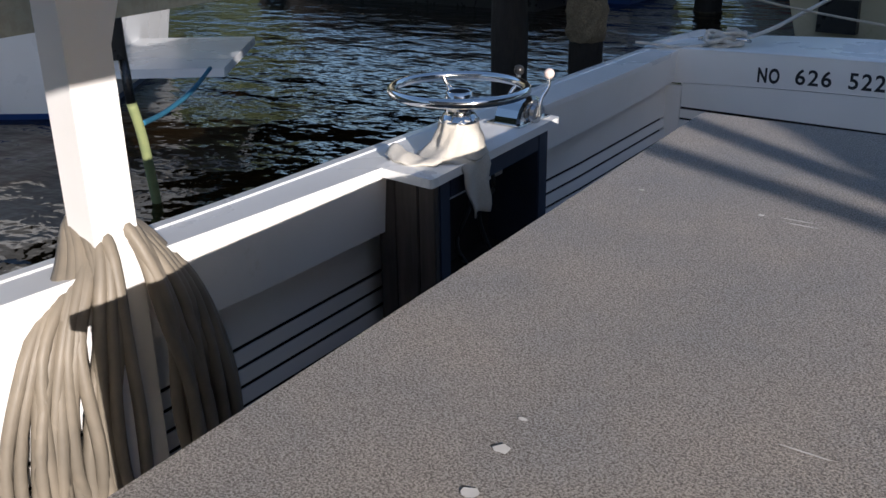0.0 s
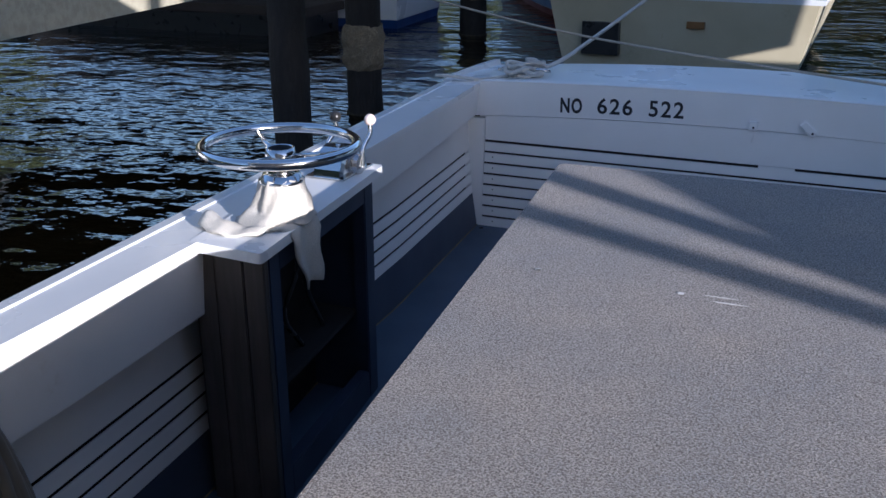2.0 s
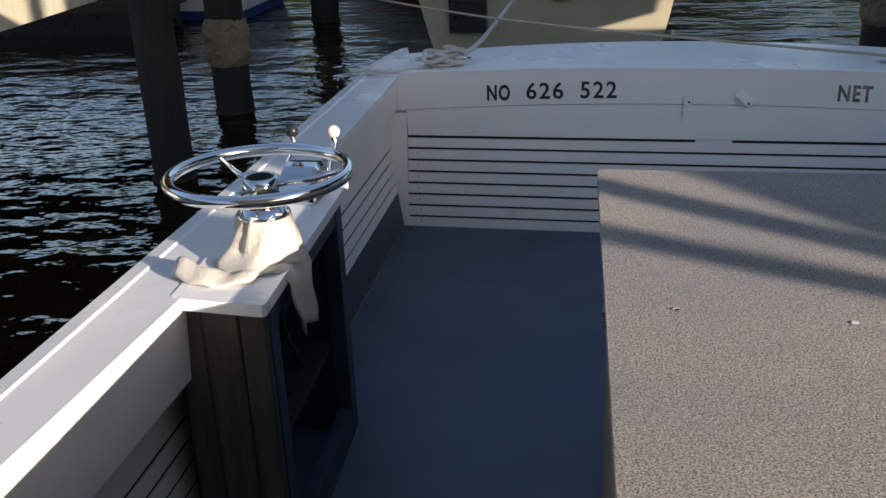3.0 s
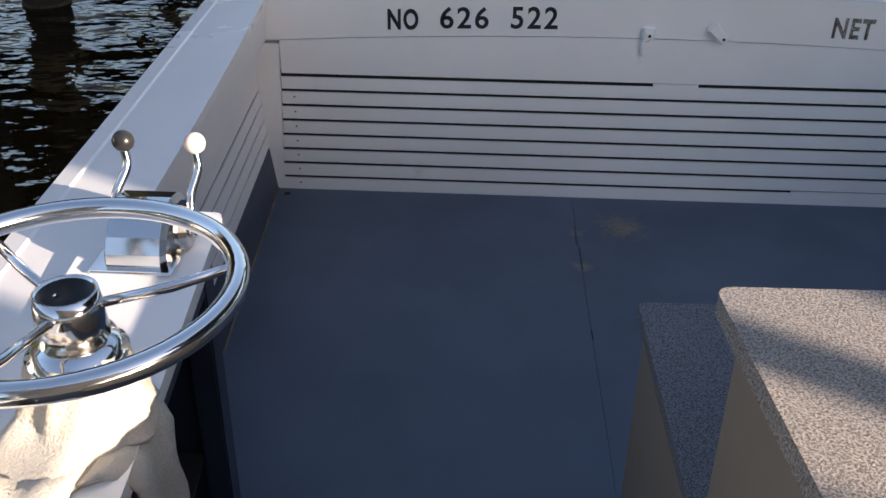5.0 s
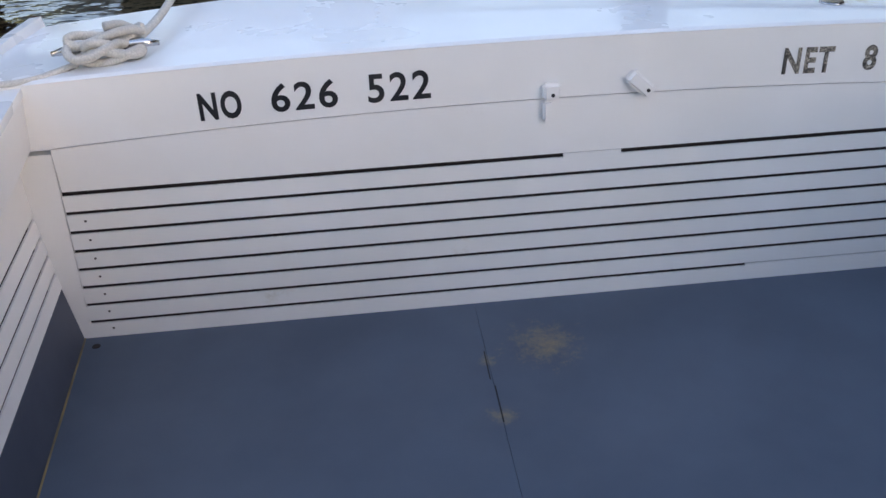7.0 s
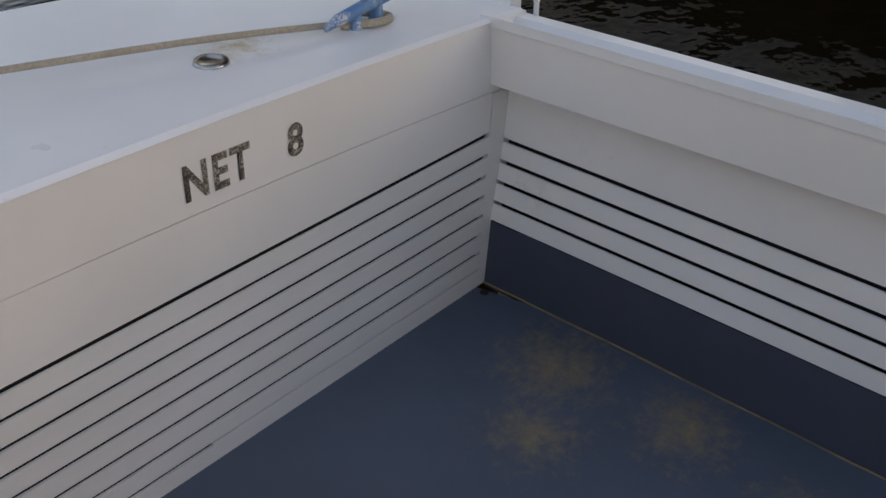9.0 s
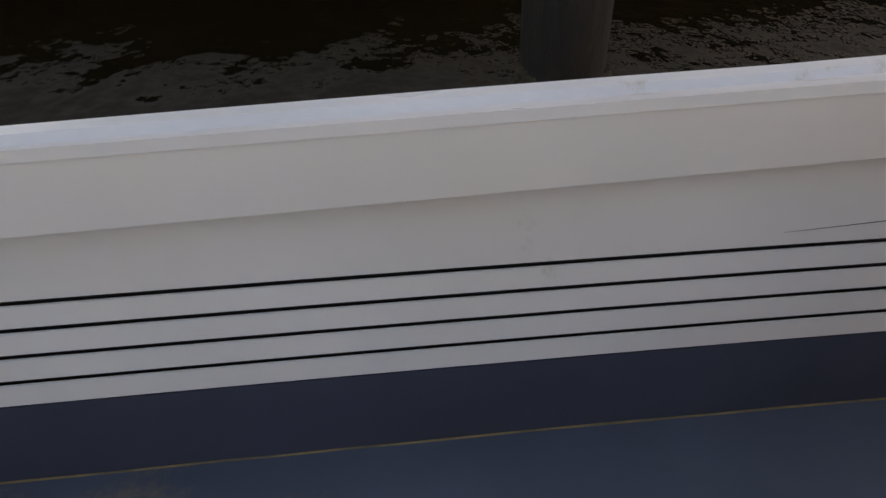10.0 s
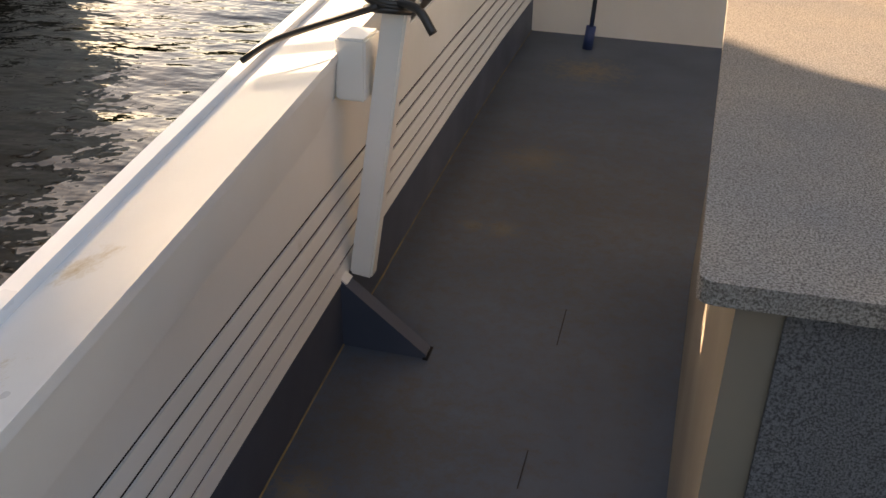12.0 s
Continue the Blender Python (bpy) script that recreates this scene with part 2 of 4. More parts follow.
def tube(points, radius, sides=10, closed=False, radii=None):
    """A round bar along a line of points."""
    pts = [Vector(p) for p in points]
    bm = bmesh.new()
    rows, n = [], len(pts)
    up = Vector((0.13, 0.21, 0.97)).normalized()
    for i, p in enumerate(pts):
        a = pts[(i - 1) % n] if closed or i else p
        b = pts[(i + 1) % n] if closed or i < n - 1 else p
        d = (b - a).normalized()
        s = d.cross(up)
        if s.length < 0.05:
            s = d.cross(Vector((1, 0, 0)))
        s.normalize()
        w = s.cross(d)
        r = radii[i] if radii else radius
        rows.append([bm.verts.new(p + (s * math.cos(2 * math.pi * k / sides) + w * math.sin(2 * math.pi * k / sides)) * r) for k in range(sides)])
    pairs = list(zip(rows, rows[1:])) + ([(rows[-1], rows[0])] if closed else [])
    for a, b in pairs:
        for k in range(sides):
            bm.faces.new((a[k], a[(k + 1) % sides], b[(k + 1) % sides], b[k]))
    if not closed:
        bm.faces.new(rows[0][::-1])
        bm.faces.new(rows[-1])
    return bm


def lathe(profile, centre, sides=28, axis=None):
    """A turned shape: profile of (radius, height) about z at centre."""
    bm = bmesh.new()
    rows = [[bm.verts.new((centre[0] + r * math.cos(2 * math.pi * k / sides), centre[1] + r * math.sin(2 * math.pi * k / sides), centre[2] + h)) for k in range(sides)] for r, h in profile]
    for a, b in zip(rows, rows[1:]):
        for k in range(sides):
            bm.faces.new((a[k], a[(k + 1) % sides], b[(k + 1) % sides], b[k]))
    bm.faces.new(rows[0][::-1])
    bm.faces.new(rows[-1])
    return bm


def curve_points(pts, n=8):
    """A smooth line through the points."""
    p = [Vector(q) for q in pts]
    p = [p[0] * 2 - p[1]] + p + [p[-1] * 2 - p[-2]]
    out = []
    for i in range(1, len(p) - 2):
        for k in range(n):
            t = k / n
            a, b, c, d = p[i - 1], p[i], p[i + 1], p[i + 2]
            out.append(0.5 * ((2 * b) + (c - a) * t + (2 * a - 5 * b + 4 * c - d) * t * t + (3 * b - a - 3 * c + d) * t ** 3))
    out.append(p[-2])
    return out


def roughen(bm, amount, scale):
    for v in bm.verts:
        v.co += noise.noise_vector(v.co * scale) * amount
    return bm


# ---------------------------------------------------------------- the cockpit's plan
BOW = -7.0                                     # the bulkhead at the cockpit's forward end
WATER_Z = -0.44


def ahead(y):
    """Distance forward of the transom."""
    return max(0.0, -y)


def floor_left(y):
    return 0.055 * min(1.0, ahead(y) / 1.1) + 0.05 * max(0.0, min(ahead(y), 4.0) - 1.5)


def floor_right(y):
    return 2.743 + 0.083 * ahead(y) - 0.006 * ahead(y) ** 2


def rail_left(y):
    """Inner face of the left coaming."""
    m = min(3.6, ahead(y))
    return 0.012 + 0.095 * m - 0.013 * m * m


def rail_right(y):
    return 2.682 + 0.078 * ahead(y) + 0.002 * min(3.5, ahead(y)) ** 2


def outer_left(y):
    return min(0.02, -0.175 + 0.06 * ahead(y))


def outer_right(y):
    return 2.80 + 0.158 * ahead(y) - 0.0061 * ahead(y) ** 2


def top_left(y):
    return 0.723 + 0.016 * ahead(y)


def top_right(y):
    return 0.724 + 0.0285 * ahead(y) - 0.0019 * ahead(y) ** 2


YS = [0.0, -0.25, -0.5, -0.75, -1.0, -1.25, -1.6, -1.9, -2.2, -2.5, -3.0, -3.5, -4.0, -5.0, -6.0, BOW]

# the deck, one sheet of painted plywood with open seams
floor = thing("floor", "slate-blue painted plywood cockpit deck with worn tan patches", "deck", kind="structure")
left_edge = [(floor_left(y) - 0.02, y) for y in YS]
right_edge = [(floor_right(y) + 0.02, y) for y in YS]
part("deck_panel", prism([(1.0985, 0.04)] + [(left_edge[0][0], 0.04)] + left_edge[1:] + [(1.0985, BOW)], -0.03, 0.0, 0.0), SLATE, floor)
part("deck_panel", prism([(1.0995, 0.04), (1.0995, BOW)] + right_edge[:0:-1] + [(2.70, 0.04)], -0.03, 0.0, 0.0), SLATE, floor)
for x, y, l in ((1.093, -0.30, 0.12), (1.10, -0.46, 0.14), (1.10, -0.9, 0.05), (2.378, -3.72, 0.20), (2.378, -3.07, 0.14), (2.385, -2.85, 0.08)):
    part("open_seam", roughen(block(x - 0.0015, x + 0.0015, y - l / 2, y + l / 2, 0.0005, 0.002, 0.0), 0.002, 40), DARK, floor, "split seam showing dark")


def side_wall(name, side, label):
    """One side of the cockpit: kick board, slats with open gaps, board, coaming and covering board."""
    w = thing(name, label, "boat side", kind="structure")
    fx = floor_left if side < 0 else floor_right
    rx = rail_left if side < 0 else rail_right
    ox = outer_left if side < 0 else outer_right
    tz = top_left if side < 0 else top_right

    def board(pname, o0, z0, o1, z1, thick, mat, y_from=0.0, bevel=0.003, lab="", y_to=-99.0):
        secs = []
        for y in [q for q in YS if y_to <= q <= y_from]:
            x = fx(y)
            secs.append([(x + side * o0, y, z0), (x + side * (o0 + thick), y, z0), (x + side * (o1 + thick), y, z1), (x + side * o1, y, z1)])
        return part(pname, loft(secs, bevel), mat, w, lab)

    flare = 0.024 if side < 0 else 0.004
    k0 = 0.168 if side < 0 else 0.192
    board("kick_board", 0.0, -0.01, flare, k0, 0.03, KICK, lab="dark slate painted kick board")
    z = k0
    for i in range(4):
        o = flare - 0.002 + 0.005 * i
        board("slat", o, z + 0.006, o + 0.005, z + 0.0495, 0.005, WHITE, bevel=0.0015)
        z += 0.0562
    o = flare + 0.018
    if side > 0:
        board("upper_board", o, z + 0.006, o + 0.004, 0.66, 0.008, WHITE, bevel=0.002, y_to=-2.2)
        board("slat", o, z + 0.006, o + 0.003, z + 0.0505, 0.005, WHITE, y_from=-2.2, bevel=0.0015)
        board("upper_board", o + 0.003, z + 0.0625, o + 0.006, 0.70, 0.008, WHITE, y_from=-2.2, bevel=0.002)
    else:
        board("upper_board", o, z + 0.006, o + 0.006, 0.66, 0.008, WHITE, bevel=0.002)
    # near-black sheet behind the gaps, whose shade is put into its colour
    board("shade_lining", flare + 0.036, 0.0, flare + 0.042, 0.68, 0.006, DARK, bevel=0)
    # coaming board and covering board, which falls away outboard
    secs = []
    for y in YS:
        x, t = rx(y), tz(y)
        drop = 0.140 + (0.0 if side > 0 else 0.02 * min(3.0, ahead(y)))
        secs.append([(x + side * 0.014, y, t - drop), (x + side * 0.04, y, t - drop), (x + side * 0.03, y, t - 0.002), (x, y, t - 0.002)])
    part("coaming", loft(secs, 0.006), WHITE, w)
    secs = []
    for y in YS:
        x, t, o = rx(y) - side * 0.004, tz(y), ox(y)
        f = 0.03 + 0.027 * min(2.0, ahead(y)) if side > 0 else 0.012
        secs.append([(x, y, t), (x, y, t + 0.022), (o - side * 0.045, y, t + (0.012 if side > 0 else 0.026) - f), (o - side * 0.04, y, t + 0.030 - f), (o, y, t + 0.026 - f), (o, y, t - 0.02 - f), (o - side * 0.03, y, t - 0.02 - f)])
    part("covering_board", loft(secs, 0.005), DECK_WHITE, w)
    secs = []
    for y in YS:
        f = 0.03 + 0.027 * min(2.0, ahead(y)) if side > 0 else 0.012
        o, t = ox(y), tz(y) - f
        q_ = max(side * o - 0.05, side * fx(y) + 0.08) * side
        secs.append([(o - side * 0.012, y, t - 0.02), (o - side * 0.002, y, t - 0.02), (q_, y, -0.2), (q_ - side * 0.15, y, -0.8), (q_ - side * 0.17, y, -0.8), (q_ - side * 0.015, y, -0.2)])
    part("hull_planking", loft(secs, 0.0), WHITE, w)
    return w


wall_left = side_wall("wall_starboard", -1, "white painted slatted boat side with coaming and slate kick board")
wall_right = side_wall("wall_port", 1, "white painted slatted boat side with rust-stained covering board")

# the transom with its slats, hinged flap line and cambered deck edge
TR = thing("wall_transom", "white slatted transom lettered with official number and net tonnage", "transom", kind="structure")


def camber(x):
    u = (x - 1.30) / 1.40
    return 0.776 - 0.036 * u * u - 0.006 * u


def seam(x):
    u = (x - 1.30) / 1.40
    return 0.618 - 0.052 * u * u - 0.004 * u


def face(z):
    """The transom leans a little into the cockpit."""
    return -0.035 * z


def upright(x0, x1, z0, z1, thick=0.02, proud=0.0):
    """A board standing in the transom's plane between two heights, which may vary along x."""
    xs_ = [x0 + (x1 - x0) * i / 24 for i in range(25)] if callable(z0) or callable(z1) else [x0, x1]
    val = lambda f, x: f(x) if callable(f) else f
    return [[(x, face(val(z0, x)) - proud, val(z0, x)), (x, face(val(z0, x)) + thick, val(z0, x)), (x, face(val(z1, x)) + thick, val(z1, x)), (x, face(val(z1, x)) - proud, val(z1, x))] for x in xs_]


PITCH = 0.0572
for k in range(8):
    z0, z1 = PITCH * k + (0.0 if k == 0 else 0.0006), PITCH * (k + 1)
    for xa, xb in ((0.042, 1.347), (1.347, 1.503), (1.503, 2.713)) if k == 7 else ((0.022 + 0.003 * k, 2.716),):
        g = 0.0 if k == 7 and 1.3 < xa < 1.4 else (0.012 if k == 7 else 0.0105)
        if k == 0:
            part("slat", loft(upright(xa, 1.9, z0, z1 - g, 0.006), 0.0015, 1), WHITE, TR)
            part("slat", loft(upright(1.9, xb, z0, z1 - 0.004, 0.006), 0.0012, 1), WHITE, TR)
        else:
            part("slat", loft(upright(xa, xb, z0, z1 - g, 0.006), 0.0015, 1), WHITE, TR)
for xa, xb, xc in ((-0.12, 0.022, 0.045), (2.86, 2.716, 2.712)):
    secs = [[(xa, face(zz), zz), (xa, face(zz) + 0.03, zz), (xm, face(zz) + 0.03, zz), (xm, face(zz), zz)] for zz, xm in ((0.0, xb), (0.566 if xa < 0 else 0.556, xc))]
    part("end_board", loft(secs, 0.002, 1), WHITE, TR)
part("middle_board", loft(upright(0.046, 2.711, PITCH * 8 + 0.0015, lambda x: seam(x) - 0.0015), 0.002, 1), WHITE, TR)
part("upper_board", loft(upright(-0.1, 2.80, lambda x: seam(x) + 0.0015, lambda x: camber(x) - 0.001, 0.03, 0.002), 0.004, 2), WHITE, TR)
# near-black sheet that paints the shade behind the transom's slats
part("shade_lining", loft([[(x, 0.012, -0.02), (x, 0.018, -0.02), (x, 0.004, 0.47), (x, -0.003, 0.47)] for x in (0.025, 2.71)]), DARK, TR)

# the after deck over the lazarette
AFT = thing("after_deck", "glossy white painted after deck with rounded stern edge", "deck", kind="structure")


def stern_edge(x):
    u = (x - 1.30) / 1.50
    return 0.72 - 0.20 * u * u


secs = []
for x in [-0.17 + 2.96 * i / 24 for i in range(25)]:
    zt, ye = camber(x), stern_edge(x)
    pts = [(x, -0.030, zt)] + [(x, -0.030 + (ye + 0.030) * q, zt + 0.006 - 0.02 * q) for q in (0.02, 0.5, 1.0)] + [(x, ye + 0.015, zt - 0.03), (x, ye, zt - 0.06), (x, 0.1, zt - 0.03)]
    secs.append(pts)
part("deck_sheet", loft(secs, 0.0), DECK_WHITE, AFT)
for side, xo, zt in ((-1, -0.165, 0.762), (1, 2.815, 0.745)):
    secs = []
    for y in (0.0, 0.2, 0.4, 0.56):
        x = xo - side * 0.05 * (y / 0.56) ** 2
        secs.append([(x - side * 0.05, y, 0.68), (x, y, 0.68), (x, y, zt - 0.004), (x - side * 0.035, y, zt)])
    part("toe_rail", loft(secs, 0.004), DECK_WHITE, AFT)
secs = []
for x in [-0.16 + 2.94 * i / 16 for i in range(17)]:
    ye, zt = stern_edge(x), camber(x)
    secs.append([(x, ye - 0.03, zt - 0.05), (x, ye, zt - 0.05), (x, ye - 0.10, -0.3), (x, ye - 0.2, -0.8), (x, ye - 0.24, -0.8)])
part("stern_planking", loft(secs, 0.0), WHITE, AFT)


def lettering(word, x0, x1, z0, z1, rise, mat, bold=0.034):
    cu = bpy.data.curves.new("lettering", "FONT")
    cu.body, cu.size, cu.extrude, cu.offset = word, 1.0, 0.0, bold
    cu.resolution_u, cu.space_character = 4, 1.16
    tmp = bpy.data.objects.new("lettering_source", cu)
    scene.collection.objects.link(tmp)
    dg = bpy.context.evaluated_depsgraph_get()
    me = bpy.data.meshes.new_from_object(tmp.evaluated_get(dg))
    bpy.data.objects.remove(tmp)
    xs, ys = [v.co.x for v in me.vertices], [v.co.y for v in me.vertices]
    ax, bx, ay, by = min(xs), max(xs), min(ys), max(ys)
    for v in me.vertices:
        u, w = (v.co.x - ax) / (bx - ax), (v.co.y - ay) / (by - ay)
        px = x0 + u * (x1 - x0)
        v.co = (px, face(z0 + w * (z1 - z0)) - 0.0032, z0 + w * (z1 - z0) + (px - x0) * rise)
    me.materials.clear()
    me.materials.append(mat)
    ob = new("lettering", me)
    ob.parent = TR
    ob["label"] = "painted block lettering " + word
    return ob


lettering("NO", 0.425, 0.530, 0.626, 0.700, 0.02, LETTER)
lettering("626", 0.603, 0.768, 0.635, 0.711, 0.02, LETTER, 0.018)
lettering("522", 0.843, 1.001, 0.641, 0.718, 0.01, LETTER, 0.018)
lettering("NET", 1.914, 2.050, 0.637, 0.708, -0.03, WORN_LETTER)
lettering("8", 2.131, 2.168, 0.632, 0.701, -0.03, WORN_LETTER)

# ---------------------------------------------------------------- engine box and its step
TOPZ = 1.011
engine_box = thing("engine_box", "carpet-topped engine box with tan plywood sides on the deck", "engine box")
lid = [(1.031, -2.261), (2.112, -2.238), (2.052, -4.2), (1.171, -4.2)]


def rounded(outline, r, n=4):
    out, m = [], len(outline)
    for i in range(m):
        a, b, c = (Vector(outline[(i + k) % m]) for k in (-1, 0, 1))
        p, q = b + (a - b).normalized() * r, b + (c - b).normalized() * r
        for k in range(n + 1):
            t = k / n
            out.append(tuple((1 - t) ** 2 * p + 2 * t * (1 - t) * b + t * t * q))
    return out


part("lid", prism(rounded(lid, 0.022), TOPZ - 0.028, TOPZ, 0.009, 3), CARPET, engine_box, "grey speckled marine carpet lid")
side_in = [(1.060, -2.292), (2.066, -2.272), (2.016, -4.165), (1.200, -4.165)]
part("body", prism(side_in, 0.0, TOPZ - 0.0285, 0.006), TAN, engine_box, "tan painted plywood sides")
a, b = Vector(side_in[0]), Vector(side_in[1])
d = (b - a).normalized()
nrm = Vector((-d.y, d.x))
p0, p1 = a + d * 0.075, b - d * 0.052
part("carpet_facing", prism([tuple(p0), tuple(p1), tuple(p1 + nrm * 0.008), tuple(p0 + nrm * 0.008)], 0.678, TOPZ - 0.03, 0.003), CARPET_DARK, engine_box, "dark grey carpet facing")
random.seed(3)
for x, y, r, sq in ((1.445, -3.833, 0.01, 1.0), (1.461, -3.916, 0.01, 0.9), (1.431, -3.769, 0.006, 0.6), (1.495, -2.961, 0.03, 0.08), (1.714, -3.654, 0.03, 0.06), (1.480, -2.941, 0.03, 0.08), (1.419, -2.947, 0.006, 1.0), (1.181, -2.935, 0.005, 0.8), (1.180, -2.933, 0.006, 1.0)):
    bm = bmesh.new()
    bm.faces.new([bm.verts.new((x + r * random.uniform(0.7, 1.2) * math.cos(k), y + r * sq * random.uniform(0.7, 1.2) * math.sin(k), TOPZ + 0.0015)) for k in [2 * math.pi * q / 9 for q in range(9)]])
    part("dried_spot", bm, SPOT, engine_box, "pale dried spot")
step = thing("box_step", "grey carpeted plywood step against the engine box", "step")
s0, s1, out = a - d * 0.010 + nrm * 0.004, b - d * 0.045 + nrm * 0.004, Vector((-0.01, 1.0))
st = [tuple(s0), tuple(s1), tuple(s1 + out * 0.52), tuple(s0 + out * 0.52)]
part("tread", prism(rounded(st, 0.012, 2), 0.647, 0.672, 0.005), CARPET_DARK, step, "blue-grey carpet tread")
q = [s0 + out * 0.012 + d * 0.015, s1 + out * 0.012 - d * 0.015, s1 + out * 0.505 - d * 0.015, s0 + out * 0.505 + d * 0.015]
part("riser", prism([tuple(v) for v in q], 0.0, 0.6465, 0.004), TAN, step, "tan plywood riser")
part("edge_strip", prism([tuple(s0 + out * 0.009), tuple(s1 + out * 0.009), tuple(s1 + out * 0.024), tuple(s0 + out * 0.024)], 0.6725, 0.687, 0.002), BRASS, step, "brown brass edge strip")

# ---------------------------------------------------------------- steering console
console = thing("steering_console", "white-topped steering pedestal with dark open cabinet on the gunwale", "console")
part("top_plate", prism(rounded([(0.115, -2.40), (0.335, -2.415), (0.335, -1.57), (0.12, -1.56)], 0.015, 3), 0.757, 0.785, 0.005), DECK_WHITE, console)
for xa, xb, w in ((0.105, 0.17, 0.0), (0.172, 0.255, 0.002), (0.257, 0.318, 0.0)):
    part("end_board", block(xa, xb, -2.375 - w, -2.352, 0.0, 0.756, 0.003), GREYWOOD, console, "weathered brown plank, darkened for shade")
part("corner_post", block(0.27, 0.32, -2.351, -2.29, 0.0, 0.756, 0.004), NAVY, console)
part("corner_post", block(0.27, 0.318, -1.70, -1.63, 0.0, 0.756, 0.004), NAVY, console)
part("top_rail", block(0.275, 0.317, -2.289, -1.701, 0.69, 0.755, 0.004), NAVY, console)
part("sill", block(0.275, 0.317, -2.289, -1.701, 0.0, 0.10, 0.004), NAVY, console)
part("after_end", block(0.09, 0.269, -1.68, -1.64, 0.0, 0.755, 0.004), NAVY, console)
# back and shelf are near-black: the cabinet's inner shade is in their colour
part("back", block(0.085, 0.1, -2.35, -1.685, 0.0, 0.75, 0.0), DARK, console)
part("shade_black_shelf", block(0.101, 0.269, -2.30, -1.69, 0.30, 0.32, 0.002), DARK, console)
for yy, zz in ((-2.2, 0.52), (-2.05, 0.45), (-1.9, 0.5)):
    part("cable", tube(curve_points([(0.2, yy, 0.75), (0.23, yy + 0.03, 0.6), (0.2, yy - 0.02, zz), (0.22, yy + 0.05, 0.321)]), 0.008, 8), BLACK, console, smooth=True)

WC = Vector((0.256, -2.146, 0.985))
R = 0.203
ring = [WC + Vector((R * math.cos(2 * math.pi * k / 56), R * math.sin(2 * math.pi * k / 56), 0)) for k in range(56)]
wheel = part("steering_wheel", tube(ring, 0.0145, 14, True), CHROME, console, "polished chrome three-spoke steering wheel", True)
for ang in (20, 140, 258):
    c, s = math.cos(radians(ang)), math.sin(radians(ang))
    part("spoke", tube([WC + Vector((0.03 * c, 0.03 * s, -0.03)), WC + Vector((0.12 * c, 0.12 * s, -0.022)), WC + Vector((R * c, R * s, -0.004))], 0.0065, 10), CHROME, wheel, smooth=True)
part("hub", lathe([(0.032, -0.075), (0.043, -0.07), (0.041, -0.03), (0.038, -0.006), (0.034, -0.006), (0.033, -0.035), (0.005, -0.036)], WC, 28), CHROME, wheel, "open chrome hub cup", True)
part("hub_bore", lathe([(0.0325, -0.0345), (0.0325, -0.008), (0.031, -0.007), (0.030, -0.034), (0.002, -0.0342)], WC, 24), BLACK, wheel, "black open bore", True)
part("column", lathe([(0.062, -0.098), (0.062, -0.092), (0.055, -0.088), (0.05, -0.076), (0.01, -0.0755)], WC, 28), CHROME, wheel, smooth=True)
part("pedestal", lathe([(0.078, -0.206), (0.07, -0.19), (0.058, -0.13), (0.05, -0.0985)], WC, 24), BOAT_WHITE, wheel, smooth=True)

# the cabinet narrows towards the stern
for piece in console.children:
    if piece.name.split(".")[0] not in ("steering_wheel",):
        for v in piece.data.vertices:
            v.co.x += 0.014 - 0.085 * (v.co.y + 2.39)
console.location = (0.016, -0.125, 0.0)

# the towel wrapped round the column
bm = bmesh.new()
rows, n, m = [], 44, 12
for j in range(m + 1):
    t = j / m
    row = []
    for k in range(n):
        an = 2 * math.pi * k / n
        base = 0.056 + 0.030 * t
        fold = 0.006 * math.sin(5 * an + 3 * t) * t + 0.004 * math.sin(11 * an + 6 * t)
        spread = max(0.0, math.cos(an + 1.9)) ** 3 * 0.075 * max(0, t - 0.72) / 0.28
        r = base + fold + spread
        x, y = WC.x + r * math.cos(an), WC.y + r * math.sin(an)
        row.append(bm.verts.new((x, y, 0.898 - 0.108 * min(1, t * 1.08) + 0.004 * math.sin(7 * an))))
    rows.append(row)
for a_, b_ in zip(rows, rows[1:]):
    for k in range(n):
        bm.faces.new((a_[k], a_[(k + 1) % n], b_[(k + 1) % n], b_[k]))
towel = part("towel", roughen(bm, 0.006, 22), CLOTH, smooth=True)
tagged(towel, "dirty white terry towel wrapped round the wheel column", "towel")
towel.location = (0.016, -0.125, 0.0)
sol = towel.modifiers.new("thickness", "SOLIDIFY")
sol.thickness = 0.006


def sheet(name, rows_pts, mat, parent=None, thick=0.006, lab=""):
    bm = bmesh.new()
    g = [[bm.verts.new(p) for p in r] for r in rows_pts]
    for a_, b_ in zip(g, g[1:]):
        for i in range(len(a_) - 1):
            bm.faces.new((a_[i], a_[i + 1], b_[i + 1], b_[i]))
    ob = part(name, bm, mat, parent, lab, True)
    s_ = ob.modifiers.new("thickness", "SOLIDIFY")
    s_.thickness = thick
    return ob


fl = []
for j in range(11):
    t = j / 10
    w_ = 0.085 * (1 - t * 0.55)
    yc = -2.19 + 0.03 * t
    fl.append([(0.285 + 0.058 * min(1, t * 4) + 0.010 * math.sin(6 * u + 2 * t), yc + w_ * (u - 0.5) * 2 + 0.01 * math.sin(9 * t), 0.80 - 0.006 * (1 - t) - 0.185 * max(0, t - 0.14) / 0.86 - 0.02 * abs(u - 0.5) * t) for u in [i / 8 for i in range(9)]])
sheet("hanging_corner", fl, CLOTH, towel)
fl = []
